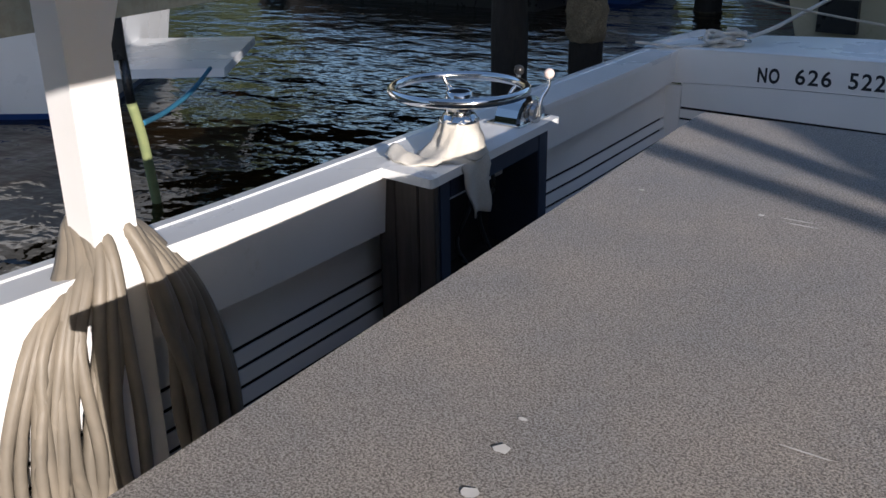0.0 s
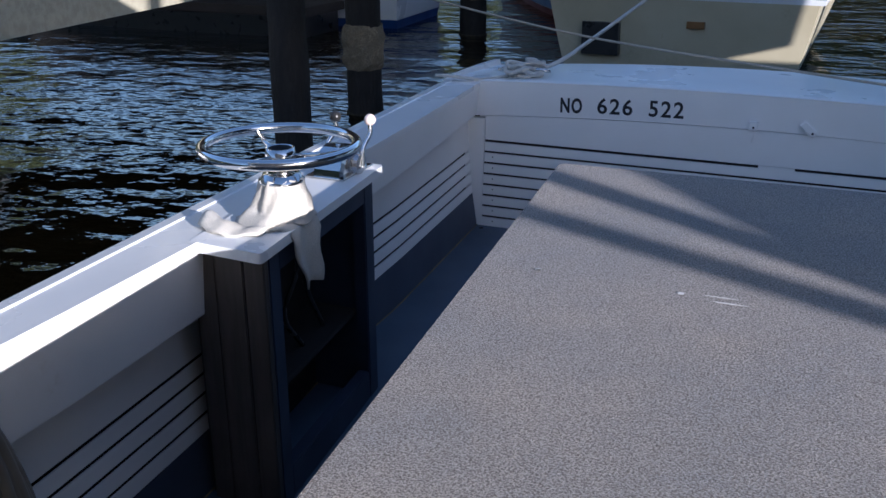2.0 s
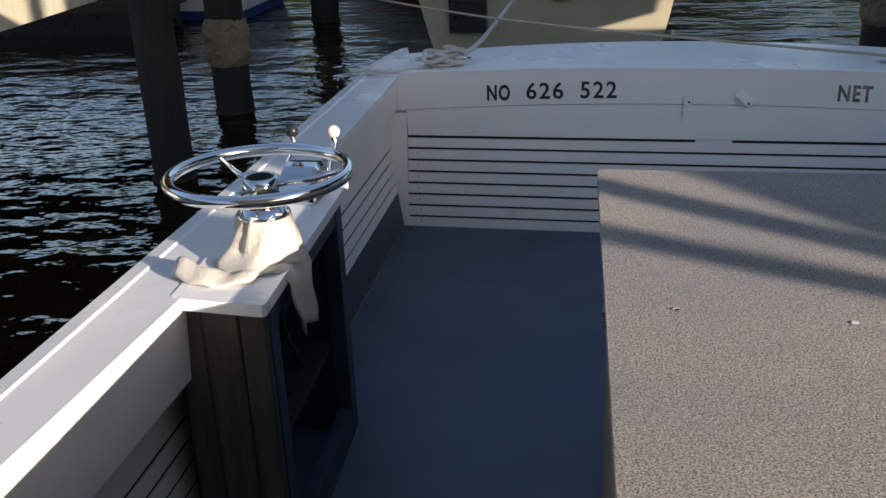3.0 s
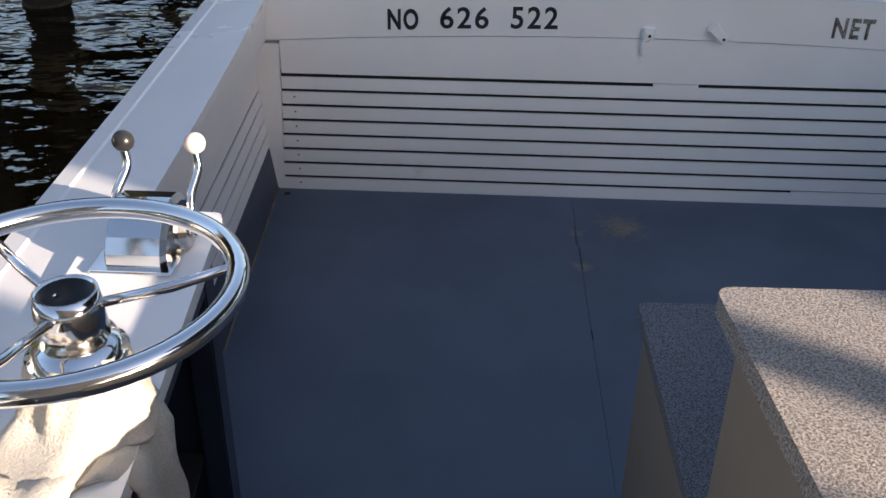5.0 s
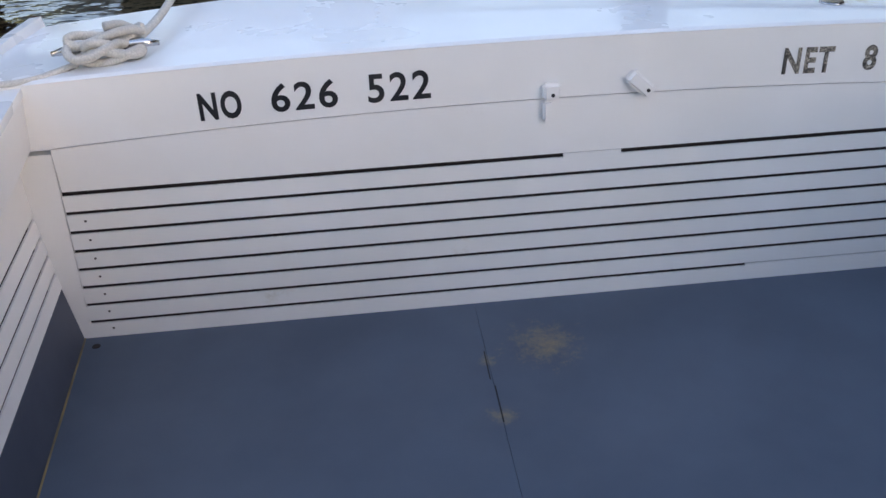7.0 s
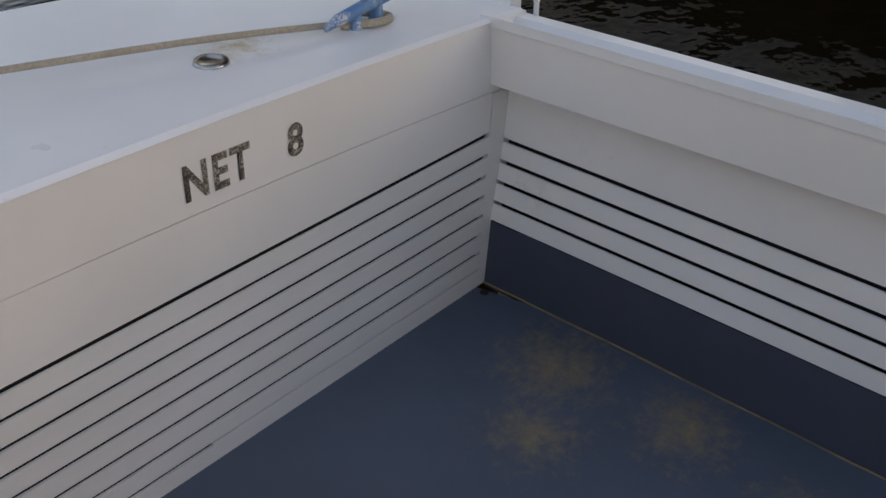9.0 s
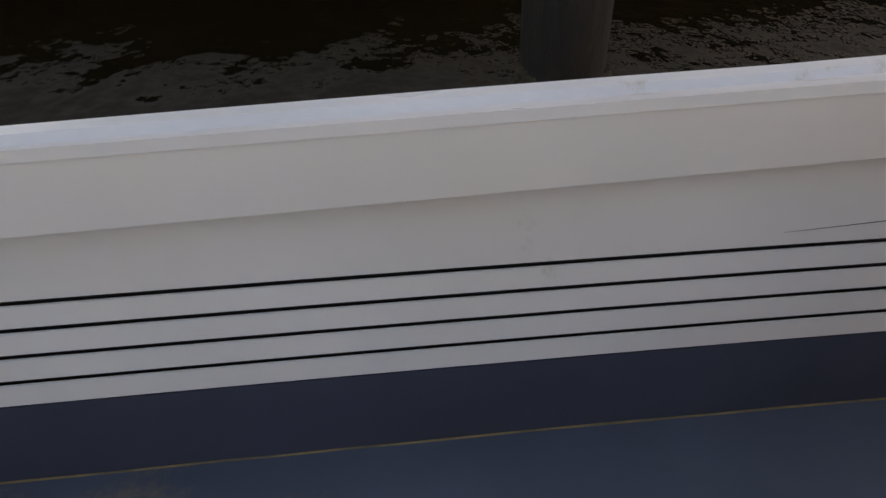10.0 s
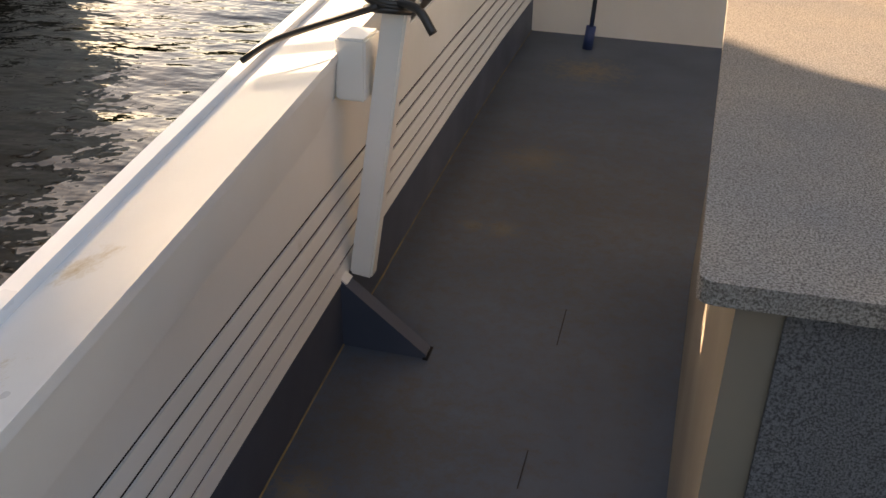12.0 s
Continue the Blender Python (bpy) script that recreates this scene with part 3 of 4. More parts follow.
for j in range(9):
    t = j / 8
    fl.append([(0.085 + 0.20 * u, -2.30 - 0.045 * math.sin(3 * u) + 0.085 * t, 0.791 + 0.028 * math.sin(math.pi * t) * (0.6 + 0.4 * math.sin(5 * u + 1)) + 0.004 * math.sin(17 * u)) for u in [i / 12 for i in range(13)]])
sheet("bunched_fold", fl, CLOTH, towel)

# engine control head with two levers
control = thing("engine_control", "chrome engine control head with two ball-topped levers", "throttle control", (0.008, -0.115, 0.0))
secs = []
for x in (0.145, 0.152, 0.24, 0.247):
    k = 0.85 if x in (0.145, 0.247) else 1.0
    secs.append([(x, -1.70 + 0.095 * k * math.cos(math.pi * q / 10), 0.786 + 0.088 * k * math.sin(math.pi * q / 10)) for q in range(11)])
part("housing", loft(secs, 0.003), CHROME, control, smooth=False)
part("base_flange", block(0.125, 0.262, -1.81, -1.60, 0.7855, 0.793, 0.003), CHROME, control)
part("side_boss", lathe([(0.032, -0.012), (0.036, 0.0), (0.03, 0.012), (0.005, 0.013)], (0, 0, 0), 20), DULLCHROME, control).matrix_local = pose(0.255, -1.70, 0.815, 0, 90, 0)
for kx, bx_, mat, lab in ((0.146, 0.136, BLACK, "black ball knob"), (0.268, 0.264, KNOB_WHITE, "pinkish white ball knob")):
    lv = part("lever", tube(curve_points([(bx_ + (0.006 if kx > .2 else -.004), -1.70, 0.80), (bx_, -1.675, 0.86), (kx + 0.004, -1.642, 0.90), (kx, -1.632, 0.932)]), 0.0075, 10), CHROME, control, smooth=True)
    bm = bmesh.new()
    bmesh.ops.create_uvsphere(bm, u_segments=20, v_segments=14, radius=0.0185, matrix=Matrix.Translation((kx, -1.630, 0.942)))
    part("knob", bm, mat, lv, lab, True)

# ---------------------------------------------------------------- added roof and its post, forward bulkhead
# unseen roof, added to shade the upper part of the post
shade_hardtop = thing("shade_hardtop", "unseen flat white roof added over the forward cockpit for its shade", "roof", kind="structure")
part("roof_panel", block(-0.15, 3.25, BOW - 0.5, -3.30, 2.06, 2.12, 0.01), WHITE, shade_hardtop)
bulk = thing("wall_bulkhead", "white painted forward cockpit bulkhead", "bulkhead", kind="structure")
part("panel", block(-0.2, 3.5, BOW - 0.06, BOW, 0.0, 2.059, 0.004), WHITE, bulk)


def post(name, x, y, top, lab):
    p = thing(name, lab, "post", (0.045, -0.10, 0.0))
    part("upright", loft([[(x0 - 0.045, y - 0.06, z0), (x0 + 0.045, y - 0.06, z0), (x0 + 0.045, y + 0.05, z0), (x0 - 0.045, y + 0.05, z0)] for x0, z0 in ((x, 0.0), (x, top))], 0.008), WHITE, p)
    return p


pl = post("roof_post", 0.105, -3.34, 2.06, "white painted timber roof post hung with a coil of hose")
bm = bmesh.new()
v = [bm.verts.new((0.105 + dx, -3.2895 + dy, zz)) for dx in (-0.02, 0.02) for dy, zz in ((0, 1.22), (0.10, 1.50), (0.36, 2.055), (0.0, 2.055))]
bm.faces.new(v[:4]), bm.faces.new(v[4:][::-1])
for i in range(4):
    bm.faces.new((v[i], v[(i + 1) % 4], v[4 + (i + 1) % 4], v[4 + i]))
part("gusset", bm, WHITE, pl)

# ---------------------------------------------------------------- hose coil over the post
coil = thing("hose_coil", "thick coil of beige rubber hose hung round the post", "hose", (0.045, -0.10, -0.035))
random.seed(5)
for i in range(17):
    u = i / 16
    sp = 0.05 + 0.155 * u
    xx = 0.185 - 0.06 * u
    top = 0.955 - 0.05 * u + random.uniform(-0.01, 0.01)
    j = [random.uniform(-0.02, 0.02) for _ in range(10)]
    lo = [0.06 + 0.28 * random.random() for _ in range(2)]
    pts = [(xx + 0.02, -3.34 - 1.6 * sp + j[0], lo[0]), (xx + 0.03 + j[1], -3.34 - 1.6 * sp + j[2], 0.45), (xx + 0.02, -3.34 - 1.25 * sp + j[3], 0.70),
           (xx - 0.03, -3.34 - 0.6 * sp, top - 0.07), (0.03, -3.34 - 0.2 * sp, top), (0.03, -3.34 + 0.2 * sp, top), (xx - 0.03, -3.34 + 0.6 * sp, top - 0.06),
           (xx + 0.02, -3.34 + 1.0 * sp + j[4], 0.70), (xx + 0.03 + j[5], -3.34 + 1.25 * sp + j[6], 0.45), (xx + 0.02, -3.34 + 1.4 * sp + j[7], lo[1])]
    part("hose_turn", tube(curve_points(pts, 5), 0.0155, 8), HOSE, coil, smooth=True)

# ---------------------------------------------------------------- knee, loose post and pole at the other side
knee = thing("deck_knee", "slate painted triangular knee bracing the slatted side", "bracket", (0.043, 0.265, 0.0))
secs = [[(2.675, y, 0.0), (3.0, y, 0.0), (3.0, y, 0.25), (2.97, y, 0.245), (2.675, y, 0.012)] for y in (-3.76, -3.71)]
part("gusset", loft(secs, 0.004), KICK, knee)
part("worn_top", loft([[(2.905, y, 0.196), (2.99, y, 0.262), (2.99, y, 0.268), (2.90, y, 0.198)] for y in (-3.758, -3.712)], 0.0), WHITE, knee, "bare white upper end")
loose = thing("lashed_post", "white square post lashed upright against the coaming", "post")
bm = block(-0.032, 0.032, -0.025, 0.025, 0.0, 1.1, 0.006)
lp = part("upright", bm, WHITE, loose)
lp.matrix_local = pose(2.928, -3.535, 0.19, 1.0, -7.0, 0)
part("packing_block", block(2.905, 2.985, -3.62, -3.50, 0.70, 0.86, 0.006), WHITE, loose)
cord = thing("lashing_cord", "black shock cord knotted round the white post", "cord", (0.065, 0.36, 0.0))
for k in range(3):
    zc = 0.93 + 0.018 * k
    part("turn", tube([Vector((2.79 + 0.056 * math.cos(2 * math.pi * q / 20), -3.90 + 0.056 * math.sin(2 * math.pi * q / 20), zc + 0.012 * math.sin(2 * math.pi * q / 20 + k))) for q in range(20)], 0.009, 8, True), BLACK, cord, smooth=True)
part("tail", tube(curve_points([(2.80, -3.84, 0.95), (2.97, -3.88, 0.88), (3.09, -3.87, 0.83), (3.17, -3.86, 0.775)]), 0.009, 8), BLACK, cord, smooth=True)
part("loose_end", tube(curve_points([(2.76, -3.86, 0.96), (2.70, -3.84, 0.95), (2.66, -3.83, 0.90)]), 0.011, 8), BLACK, cord, smooth=True)
boathook = thing("boat_hook", "aluminium boat hook with blue foam grip leaning on the bulkhead", "boat hook", (-0.05, 0.28, 0.0))
part("shaft", tube([(2.70, -6.995, 0.10), (2.66, -7.25, 1.6)], 0.013, 12), DULLCHROME, boathook, smooth=True)
part("grip", tube([(2.71, -6.995, 0.0), (2.70, -7.0, 0.13)], 0.028, 14), BLUEGRIP, boathook, smooth=True)

# ---------------------------------------------------------------- fittings on the transom and after deck
latch = thing("flap_latch", "white painted toggle latch screwed to the transom seam", "latch", group="transom latches")
part("plate", block(1.284, 1.332, -0.046, -0.0215, 0.617, 0.664, 0.008, 3), WHITE, latch)
part("tongue", block(1.286, 1.312, -0.040, -0.0205, 0.562, 0.6165, 0.005), WHITE, latch)
part("bolt_hole", lathe([(0.005, 0), (0.005, 0.002), (0.001, 0.0021)], (0, 0, 0), 12), BLACK, latch).matrix_local = pose(1.309, -0.0465, 0.634, 90, 0, 0)
latch2 = thing("turn_button", "white painted turn button tilted on the transom seam", "latch", group="transom latches")
bm = block(-0.062, 0.022, -0.012, 0.010, -0.022, 0.022, 0.009, 3)
tb = part("button", bm, WHITE, latch2)
tb.matrix_local = pose(1.553, -0.035, 0.632, 0, 42, 0)
part("bolt_hole", lathe([(0.005, 0), (0.005, 0.002), (0.001, 0.0021)], (0, 0, 0), 12), BLACK, latch2).matrix_local = pose(1.556, -0.0475, 0.629, 90, 0, 0)


def cleat(name, x, y, z_, ang, mat, lab):
    c = thing(name, lab, "cleat")
    m_ = pose(x, y, z_, 0, 0, ang)
    for dx in (-0.035, 0.035):
        bm_ = lathe([(0.02, 0), (0.014, 0.01), (0.012, 0.035), (0.002, 0.036)], (dx, 0, 0), 14)
        part("foot", bm_, mat, c, smooth=True).matrix_local = m_
    part("horn", tube([(-0.13, 0, 0.036), (-0.09, 0, 0.042), (0, 0, 0.043), (0.09, 0, 0.042), (0.13, 0, 0.036)], 0.012, 12, radii=[0.006, 0.012, 0.014, 0.012, 0.006]), mat, c, smooth=True).matrix_local = m_
    return c


cleat("deck_cleat", 0.205, 0.09, camber(0.20) - 0.002, 8, DULLCHROME, "galvanised mooring cleat under a coil of rope on the after deck")
cleat("deck_cleat", 2.47, 0.125, camber(2.46) - 0.004, 10, CLEAT_BLUE, "blue paint-worn mooring cleat on the after deck")
mooring = thing("mooring_rope", "white braided mooring rope coiled over the cleat", "rope", (-0.03, -0.07, 0.005))
random.seed(11)
pts = []
for k in range(64):
    a_ = k * 0.52
    loop = int(a_ / (2 * math.pi))
    rx_, ry_ = 0.085 - 0.011 * (loop % 4), 0.060 - 0.009 * ((loop + 1) % 3)
    cx_, cy_ = 0.235 + 0.018 * math.sin(loop * 2.3), 0.155 + 0.014 * math.cos(loop * 1.7)
    pts.append((cx_ + rx_ * math.cos(a_), cy_ + ry_ * math.sin(a_ + 0.25 * loop), camber(0.23) + 0.014 + 0.011 * loop + 0.010 * math.sin(a_ * 2.4 + loop)))
part("coil", tube(curve_points(pts, 5), 0.0115, 8), ROPE_WHITE, mooring, smooth=True)
part("standing_line", tube(curve_points([(0.30, 0.18, 0.79), (0.34, 0.5, 0.80), (0.36, 1.2, 0.84), (0.42, 5.0, 1.05)]), 0.011, 8), ROPE_WHITE, mooring, smooth=True)
part("short_lead", tube(curve_points([(0.17, 0.12, 0.765), (0.05, 0.05, 0.752), (-0.10, 0.02, 0.762), (-0.17, 0.0, 0.765)]), 0.008, 8), ROPE_WHITE, mooring, smooth=True)
line2 = thing("mooring_rope", "taut beige mooring rope from the blue cleat", "rope", (0.01, -0.075, 0.015))
part("standing_line", tube(curve_points([(2.42, 0.20, 0.745), (2.1, 0.30, 0.77), (1.4, 0.52, 0.80), (0.2, 0.95, 0.86), (-1.2, 1.6, 1.0)], 6), 0.0065, 8), ROPE, line2, smooth=True)
part("turns", tube(curve_points([(2.40, 0.20, 0.735), (2.46, 0.235, 0.745), (2.52, 0.20, 0.732), (2.46, 0.165, 0.745), (2.41, 0.21, 0.74)], 6), 0.009, 8), ROPE, line2, smooth=True)
filler = thing("deck_filler_cap", "small round chrome filler cap set in the after deck", "deck fitting")
part("ring", lathe([(0.034, 0), (0.032, 0.005), (0.024, 0.005), (0.02, 0.003), (0.002, 0.003)], (2.12, 0.165, camber(2.12) + 0.001), 24), DULLCHROME, filler, smooth=True)
chock = thing("rope_chock", "small chrome rope chock on the port rail", "deck fitting", (0.055, 0.15, 0.03))
for dy in (-0.035, 0.035):
    part("horn", tube(curve_points([(2.755, -0.16 + dy * 1.1, 0.69), (2.755, -0.16 + dy * 1.0, 0.725), (2.755, -0.16 + dy * 0.45, 0.733)]), 0.008, 8), CHROME, chock, smooth=True)

# ---------------------------------------------------------------- water, piles and neighbours
bm = bmesh.new()
vs = [bm.verts.new((x, y, WATER_Z)) for x, y in ((-600, -600), (600, -600), (600, 600), (-600, 600))]
bm.faces.new(vs)
water = part("water", bm, WATER)
tagged(water, "dark rippled harbour water reflecting boats and sky", "water", kind="structure")


def mooring_pile(x, y, r, top, crust, lab, crust_mat=None):
    p = thing("mooring_pile", lab, "pile", group="mooring piles")
    secs = []
    for k in range(19):
        zz = -1.2 + (top + 1.2) * k / 18
        rr = r * (1.05 - 0.1 * k / 18)
        secs.append([(x + rr * math.cos(2 * math.pi * q / 18), y + rr * math.sin(2 * math.pi * q / 18), zz) for q in range(18)])
    part("trunk", roughen(loft(secs), 0.015, 5), PILE, p, smooth=True)
    part("waterline_band", roughen(loft([[(x + (r * 1.03 + 0.012) * math.cos(2 * math.pi * q / 18), y + (r * 1.03 + 0.012) * math.sin(2 * math.pi * q / 18), zz) for q in range(18)] for zz in (-0.75, -0.55, -0.42)]), 0.012, 9), WET_CRUST, p, "wet weed band at the waterline")
    if crust:
        z0, z1 = crust
        secs = []
        for k in range(13):
            zz = z0 + (z1 - z0) * k / 12
            bulge = 0.006 + 0.03 * math.sin(math.pi * k / 12) ** 0.5
            secs.append([(x + (r + bulge) * math.cos(2 * math.pi * q / 30), y + (r + bulge) * math.sin(2 * math.pi * q / 30), zz) for q in range(30)])
        part("barnacle_crust", roughen(roughen(loft(secs), 0.03, 9), 0.012, 40), crust_mat or BARNACLE, p, "tan crust of barnacles")
    return p


mooring_pile(-2.25, 1.95, 0.145, 3.42, None, "tall dark wet timber mooring pile")
mooring_pile(-2.65, 4.0, 0.17, 3.4, (0.0, 0.42), "dark timber pile with a tan barnacle band")
mooring_pile(-3.6, 9.6, 0.2, 3.4, (0.1, 0.6), "far dark timber pile with barnacles")
mooring_pile(3.3, 5.5, 0.2, 3.4, (0.1, 0.7), "dark timber pile lit orange beside the stern line")
mooring_pile(4.88, -1.89, 0.165, 5.02, (-0.45, -0.1), "dark barnacled timber pile off the port side", WET_CRUST)


def hull(name, lab, m, length, beam, height, mat, boot, transom_rake=0.12, stripe=None, boot_top=0.14):
    """A boat's hull: stern at the origin, bow along +y."""
    h = thing(name, lab, "boat")
    n = 14
    def sect(t, z0, z1, grow=0.0):
        y = length * t
        half = beam / 2 * (1 - max(0, t - 0.35) ** 2.2 / 0.65 ** 2.2 * 0.98) + grow
        sheer = 0.25 * t * t
        lo = half * 0.80 * (1 - 0.3 * t)
        def at(z):
            u = (z - WATER_Z) / height
            return max(0.01, lo + (half - lo) * min(1, max(0, u)) ** 0.7)
        zt = z1 + (sheer if z1 > WATER_Z + 0.3 else 0)
        yk = lambda z: y - (transom_rake * (z - WATER_Z) if t == 0 else -0.5 * t * t * max(0, z - WATER_Z))
        zs = [z0 + (zt - z0) * k / 4 for k in range(5)]
        right = [(at(z) + grow, yk(z), z) for z in zs]
        left = [(-at(z) - grow, yk(z), z) for z in zs[::-1]]
        return [m @ Vector(p) for p in right + left]
    ts = [k / n for k in range(n + 1)]
    part("hull_shell", loft([sect(t, WATER_Z + boot_top, WATER_Z + height) for t in ts]), mat, h)
    part("bottom", loft([sect(t, WATER_Z - 0.5, WATER_Z + boot_top - 0.001) for t in ts]), boot, h)
    if stripe:
        part("stripe", loft([sect(t, WATER_Z + stripe[0], WATER_Z + stripe[1], 0.008) for t in ts]), stripe[2], h)
    part("sheer_rail", loft([sect(t, WATER_Z + height, WATER_Z + height + 0.05, 0.025) for t in ts]), BOAT_WHITE, h)
    return h


yellow = hull("moored_boat", "cream-hulled cabin boat moored stern-on with green waterline", pose(0.05, 5.9, 0, 0, 0, -3), 9.0, 2.75, 1.02, YELLOW_HULL, BOAT_GREEN)
M = pose(0.05, 5.9, 0, 0, 0, -3)
part("outlet_scoop", prism([tuple((M @ Vector((x, y, 0)))[:2]) for x, y in ((-0.98, -0.16), (-0.58, -0.16), (-0.58, 0.1), (-0.98, 0.1))], -0.02, 0.32, 0.02), BLACK, yellow, "black rubber outlet flap")
part("exhaust_outlet", prism([tuple((M @ Vector((x, y, 0)))[:2]) for x, y in ((0.12, -0.14), (0.30, -0.14), (0.30, 0.1), (0.12, 0.1))], 0.30, 0.37, 0.012), COPPER, yellow, "bronze exhaust outlet")
part("cabin", prism([tuple((M @ Vector((x, y, 0)))[:2]) for x, y in ((-1.1, 1.2), (1.1, 1.2), (0.95, 5.5), (-0.95, 5.5))], 0.55, 2.4, 0.05), BOAT_WHITE, yellow)
part("cockpit_coaming", prism([tuple((M @ Vector((x, y, 0)))[:2]) for x, y in ((-1.3, 0.02), (1.3, 0.02), (1.25, 1.1), (-1.25, 1.1))], 0.632, 0.80, 0.03), BOAT_WHITE, yellow)

# caulk line between kick board and deck
for fx, side, w in ((floor_left, -1, wall_left), (floor_right, 1, wall_right)):
    pts = [(fx(y) - side * 0.001, y, 0.001) for y in [BOW * k / 60 for k in range(61)]]
    part("caulk_bead", roughen(tube(pts, 0.003, 5), 0.002, 30), CAULK, w, "cracked tan caulk bead")

# ---------------------------------------------------------------- the boat alongside and its added superstructure
# the dark bottom stands high so the water beside it reflects dark
port_boat = hull("moored_boat", "white motor yacht alongside with unseen dark upperworks added", pose(8.8, 7.0, 0, 0, 0, 181), 18.0, 5.4, 1.75, BOAT_WHITE, PILE, boot_top=0.42)
PX, PY, PZ = 8.35, -0.88, 0.31                 # the side of its added bridge, and the offset of the added parts
# unseen dark upperworks, added to block the sun and darken the water's reflections
part("blocker_house", block(PX, 11.4, -5.82 + PY, 1.0, 0.85, 1.9 + PZ, 0.04), SUN_BLOCKER, port_boat, "unseen dark deckhouse block, added to block sun and darken reflections")
part("blocker_panel", block(PX, PX + 0.05, -5.82 + PY, 1.3, 1.901 + PZ, 4.6 + PZ, 0.0), SUN_BLOCKER, port_boat, "unseen dark panel, added to block the sun")
part("blocker_roof", block(PX - 0.05, 11.3, -5.9 + PY, 1.45, 4.601 + PZ, 4.68 + PZ, 0.02), SUN_BLOCKER, port_boat)
for ya in (-5.8 + PY, 1.3):
    part("blocker_roof_post", block(11.1, 11.2, ya - 0.05, ya + 0.05, 1.901 + PZ, 4.6 + PZ, 0.01), BOAT_WHITE, port_boat)
# post, raked panel and bar, added unseen to cast the lid's shadow bands
for yy in (-6.025,):
    part("shadow_post", block(PX - 0.22, PX - 0.15, yy + PY + 0.12 - 0.035, yy + PY + 0.12 + 0.035, 0.8, 4.5 + PZ, 0.01), BOAT_WHITE, port_boat)
part("raked_shadow_panel", loft([[(x, -6.703, 3.03), (x, -7.62, 2.5), (x, -6.703, 2.5)] for x in (PX, PX + 0.04)]), SUN_BLOCKER, port_boat, "unseen raked panel, added to shape the lid's shadow")
part("raked_shadow_bar", loft([[(PX - 0.22, -7.037 - 0.63 * (zz - 3.016) - 0.032, zz), (PX - 0.15, -7.037 - 0.63 * (zz - 3.016) - 0.032, zz), (PX - 0.15, -7.037 - 0.63 * (zz - 3.016) + 0.032, zz), (PX - 0.22, -7.037 - 0.63 * (zz - 3.016) + 0.032, zz)] for zz in (2.35, 4.3)], 0.008), BOAT_WHITE, port_boat)
for k in range(4):
    part("window", block(PX - 0.015, PX + 0.005, -5.5 + 1.6 * k, -4.3 + 1.6 * k, 1.3, 1.85, 0.0), GLASS_DARK, port_boat)

# the boat on the other side, with its swim platform
side_boat = hull("moored_boat", "white sport boat with dark blue bottom and swim platform", pose(-6.45, 1.35, 0, 0, 0, 128), 9.0, 3.2, 1.25, BOAT_WHITE, BLUE)
M2 = pose(-6.45, 1.35, 0, 0, 0, 128)


def plan_block(m, x0, x1, y0, y1, z0, z1, bevel=0.01):
    return prism([tuple((m @ Vector((x, y, 0)))[:2]) for x, y in ((x0, y0), (x1, y0), (x1, y1), (x0, y1))], z0, z1, bevel)


side_boat.location = (0.0, 0.0, -0.08)
part("swim_platform", plan_block(M2, -1.5, 0.2, -1.25, 0.0, 0.03, 0.11, 0.03), BOAT_WHITE, side_boat)
part("cabin", plan_block(M2, -1.2, 1.2, 1.5, 6.0, 0.9, 2.6, 0.06), BOAT_WHITE, side_boat)

# floating dock with a striped launch behind the piles
dock = thing("floating_dock", "timber floating dock behind the piles, shadow put into its colour", "dock")
part("deck", block(-12.0, -5.7, 8.2, 9.4, -0.12, 0.02, 0.01), DOCKWOOD_SHADED, dock)
part("float", block(-11.9, -5.8, 8.25, 9.35, -0.9, -0.121, 0.01), BLACK, dock)
launch = hull("moored_boat", "white launch with blue stripe and red bottom at the dock", pose(-4.6, 17.5, 0, 0, 0, 205), 9.0, 2.8, 1.2, BOAT_WHITE, RED, stripe=(0.15, 0.3, BLUE))
grey_boat = hull("moored_boat", "grey-white boat lying along the floating dock", pose(-5.0, 10.7, 0, 0, 0, 93), 7.5, 2.4, 1.1, BOAT_WHITE, BLUE)

# unseen trees on the far bank, added to darken the water's reflections
random.seed(21)
trees = bmesh.new()
for k in range(2600):
    a_ = random.uniform(0, 2 * math.pi)
    low = 0.4 if math.cos(a_ - math.atan2(SUN_AZ[1], SUN_AZ[0])) > 0.7 else 1.0
    rr = random.uniform(62, 80)
    hz = random.uniform(0, 1) ** 0.8 * low * (12 + 3 * math.sin(a_ * 5) + 2 * math.sin(a_ * 13))
    c_ = Vector((rr * math.cos(a_), rr * math.sin(a_), hz))
    sz = random.uniform(1.2, 3.2)
    base = [trees.verts.new(c_ + Vector((random.uniform(-sz, sz), random.uniform(-sz, sz), random.uniform(-sz, sz)))) for _ in range(5)]
    for tri in ((0, 1, 2), (0, 2, 3), (1, 3, 4), (2, 4, 0), (1, 2, 4)):
        trees.faces.new([base[t] for t in tri])
added_trees = part("added_trees", trees, FOLIAGE)
tagged(added_trees, "unseen dark green trees, added to darken the water's reflections", "trees", kind="stuff")
# unseen dark ring behind the trees, added for the water to reflect
bm = bmesh.new()
ring_pts = [(85 * math.cos(2 * math.pi * k / 48), 85 * math.sin(2 * math.pi * k / 48)) for k in range(49)]
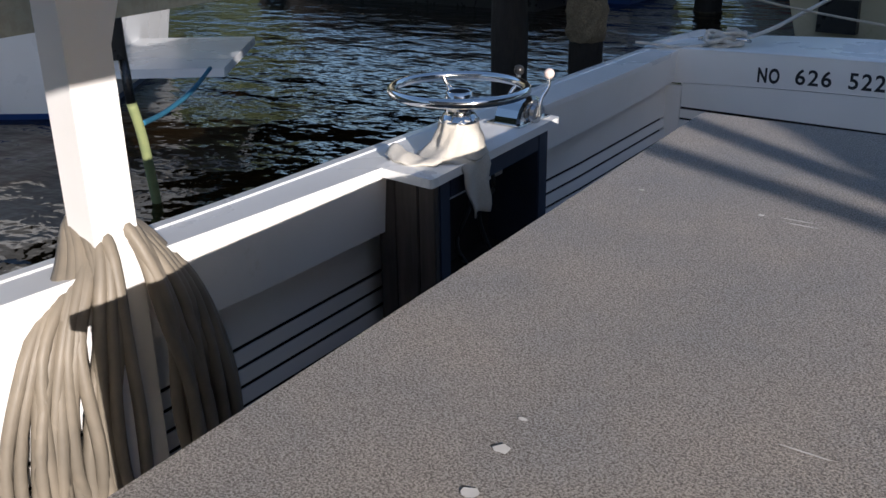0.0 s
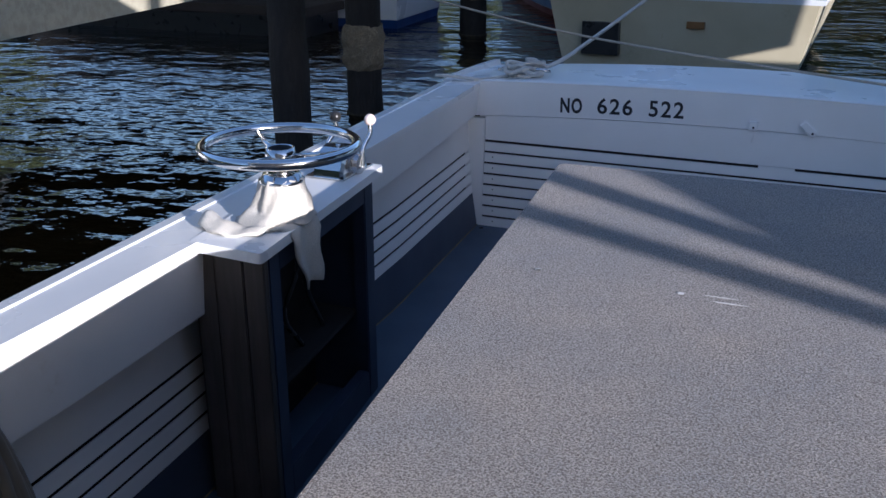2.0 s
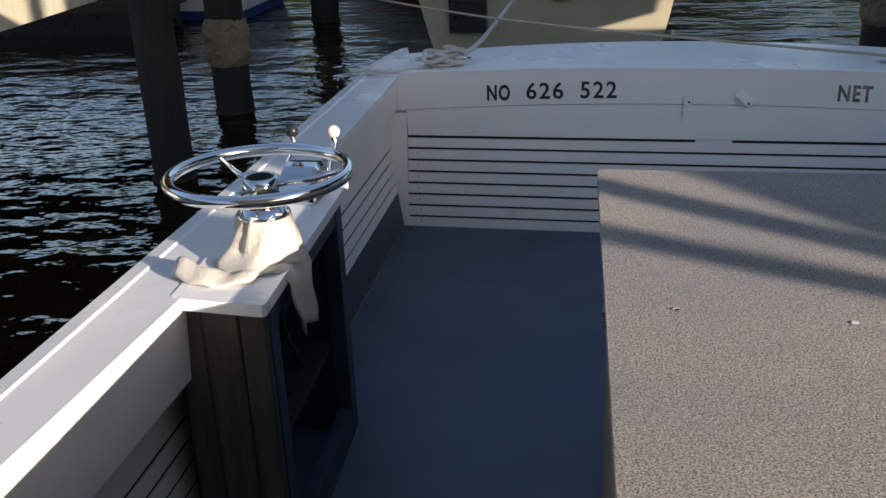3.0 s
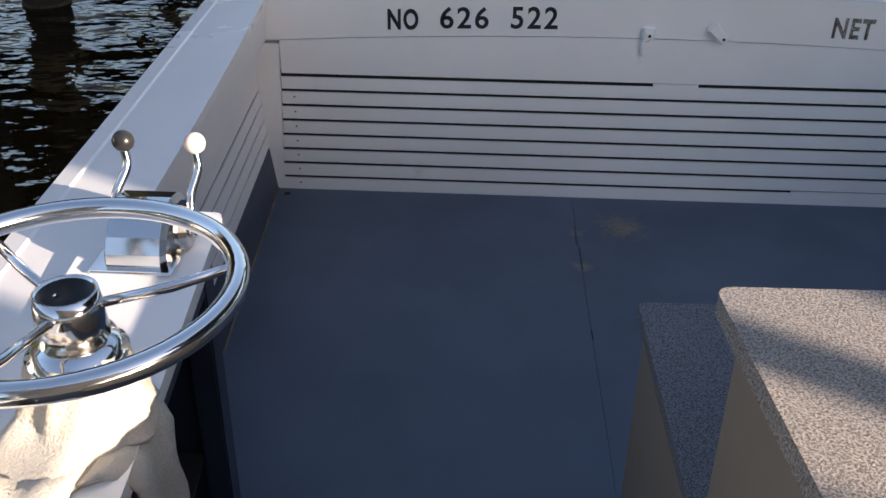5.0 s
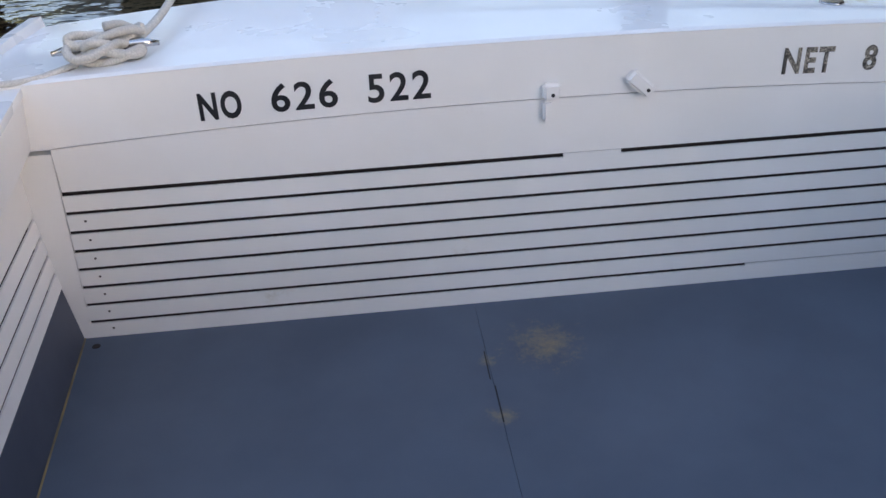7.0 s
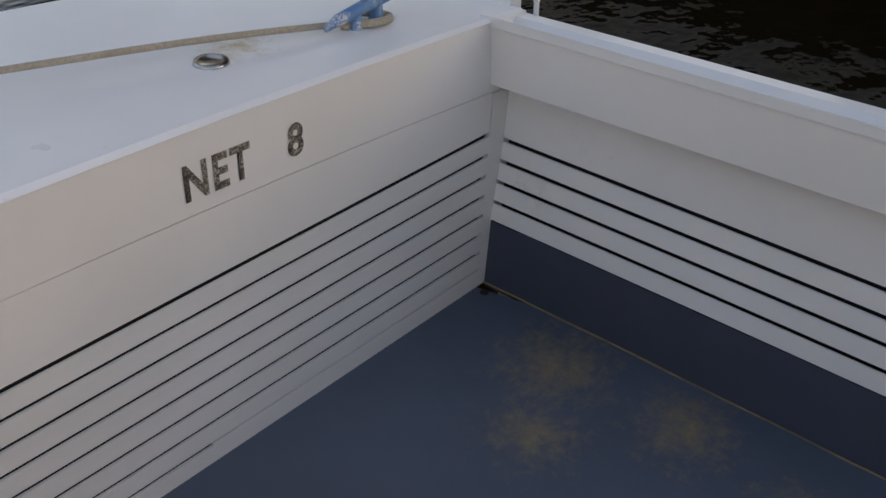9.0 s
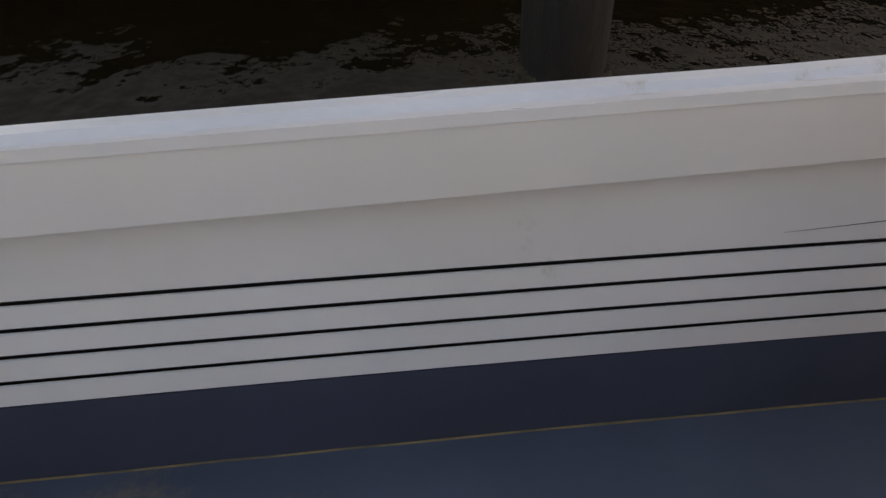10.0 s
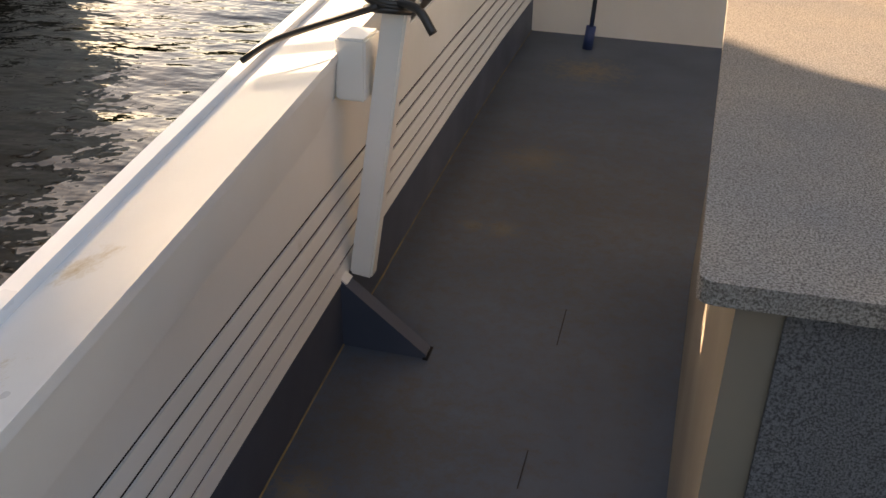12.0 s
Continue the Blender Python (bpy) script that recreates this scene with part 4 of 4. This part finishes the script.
for k in range(48):
    am = 2 * math.pi * (k + 0.5) / 48
    (xa, ya), (xb, yb) = ring_pts[k], ring_pts[k + 1]
    h_ = (9.5 + 2.5 * math.sin(k * 1.7)) * (0.4 if math.cos(am - math.atan2(SUN_AZ[1], SUN_AZ[0])) > 0.65 else 1.0)
    vs = [bm.verts.new(p) for p in ((xa, ya, -1), (xb, yb, -1), (xb, yb, h_), (xa, ya, h_))]
    bm.faces.new(vs)
bank = part("backdrop", bm, FOLIAGE)
tagged(bank, "unseen dark wooded ring, added for the water to reflect", "backdrop", kind="structure")

# edge beam of the finger pier beside the stern
pier = thing("pier_beam", "sunlit weathered timber edge beam of a finger pier", "pier")
part("beam", loft([[(-1.22 - 0.13 * t, -1.28 + 1.0 * t, 1.16), (-1.02 - 0.13 * t, -1.20 + 1.0 * t, 1.16), (-1.02 - 0.13 * t, -1.20 + 1.0 * t, 1.42), (-1.22 - 0.13 * t, -1.28 + 1.0 * t, 1.42)] for t in (-3.0, 0.0, 2.0, 6.0)], 0.01), DOCKWOOD, pier)

# unseen slip roof set on the piles, added to darken the water's reflections
added_slip_roof = thing("added_slip_roof", "unseen dark timber roof on piles, added to darken the water's reflections", "boathouse roof", kind="structure")
part("roof_deck", block(-16.0, -2.05, 0.4, 13.0, 3.42, 3.5, 0.0), DOCKWOOD_SHADED, added_slip_roof)
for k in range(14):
    part("rafter", block(-16.0, -2.05, 0.42 + k * 0.94, 0.56 + k * 0.94, 3.2, 3.419, 0.0), DOCKWOOD_SHADED, added_slip_roof)

outboard = thing("outboard_motor", "dark covered outboard on an algae-stained pole beside the platform", "outboard motor")
part("cowl", prism(rounded([(-3.48, -1.30), (-3.16, -1.36), (-3.06, -1.05), (-3.40, -0.98)], 0.05), 0.56, 1.05, 0.04, 3), BLACK, outboard, "black cover")
part("strap", tube([(-3.12, -1.06, 0.60), (-3.02, -1.11, 0.30)], 0.03, 10), BLACK, outboard, smooth=True)
part("leg", tube(curve_points([(-3.02, -1.11, 0.31), (-3.1, -1.0, 0.0), (-3.3, -0.80, -0.7)]), 0.032, 10), FENDER_GREEN, outboard, "algae-stained yellow leg", True)
tether = thing("tether_rope", "faded cyan rope sagging from the platform", "rope")
part("line", tube(curve_points([(-4.5, 0.75, 0.06), (-3.9, 0.05, 0.06), (-3.45, -0.55, 0.08), (-3.1, -1.0, 0.14)]), 0.018, 8), CYAN, tether, smooth=True)

# small holes, screws and a knot
for x, y in ((0.04, -0.045), (2.71, -0.03)):
    part("drain_hole", lathe([(0.012, 0.0), (0.011, 0.0012), (0.001, 0.0013)], (x, y, 0.0003), 12), DARK, floor, "small dark drain hole")
for k in range(7):
    part("screw_head", lathe([(0.0035, 0.0), (0.003, 0.001), (0.0005, 0.0011)], (0, 0, 0), 8), GREYWOOD, TR).matrix_local = pose(0.085, face(0.028 + PITCH * k) - 0.001, 0.028 + PITCH * k, 90, 0, 0)
part("knot", roughen(lathe([(0.008, 0.0), (0.007, 0.0015), (0.001, 0.0016)], (0, 0, 0), 12), 0.003, 60), DARK, wall_right, "dark knot").matrix_local = pose(floor_right(-2.2) + 0.022, -2.205, 0.472, 0, -90, 0)
part("crack", roughen(tube([(floor_right(-1.9) + 0.0215, -1.9, 0.452), (floor_right(-2.05) + 0.0215, -2.05, 0.461), (floor_right(-2.2) + 0.0215, -2.2, 0.471)], 0.002, 5, radii=[0.0003, 0.0007, 0.0012]), 0.002, 30), DARK, wall_right, "hairline crack in the board")
part("notch", block(2.668, 2.682, -3.768, -3.702, 0.0005, 0.004, 0.0), DARK, knee, "dark rot at the tip")

# unseen roof on the port pile, added so the water there reflects no sky
added_port_roof = thing("added_slip_roof", "unseen dark timber roof, added to keep sky out of the port water", "boathouse roof", kind="structure")
part("roof_deck", block(4.6, 16.0, -3.0, 12.0, 5.22, 5.30, 0.0), DOCKWOOD_SHADED, added_port_roof)
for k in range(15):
    part("rafter", block(4.6, 16.0, -2.9 + k * 1.02, -2.76 + k * 1.02, 5.02, 5.219, 0.0), DOCKWOOD_SHADED, added_port_roof)
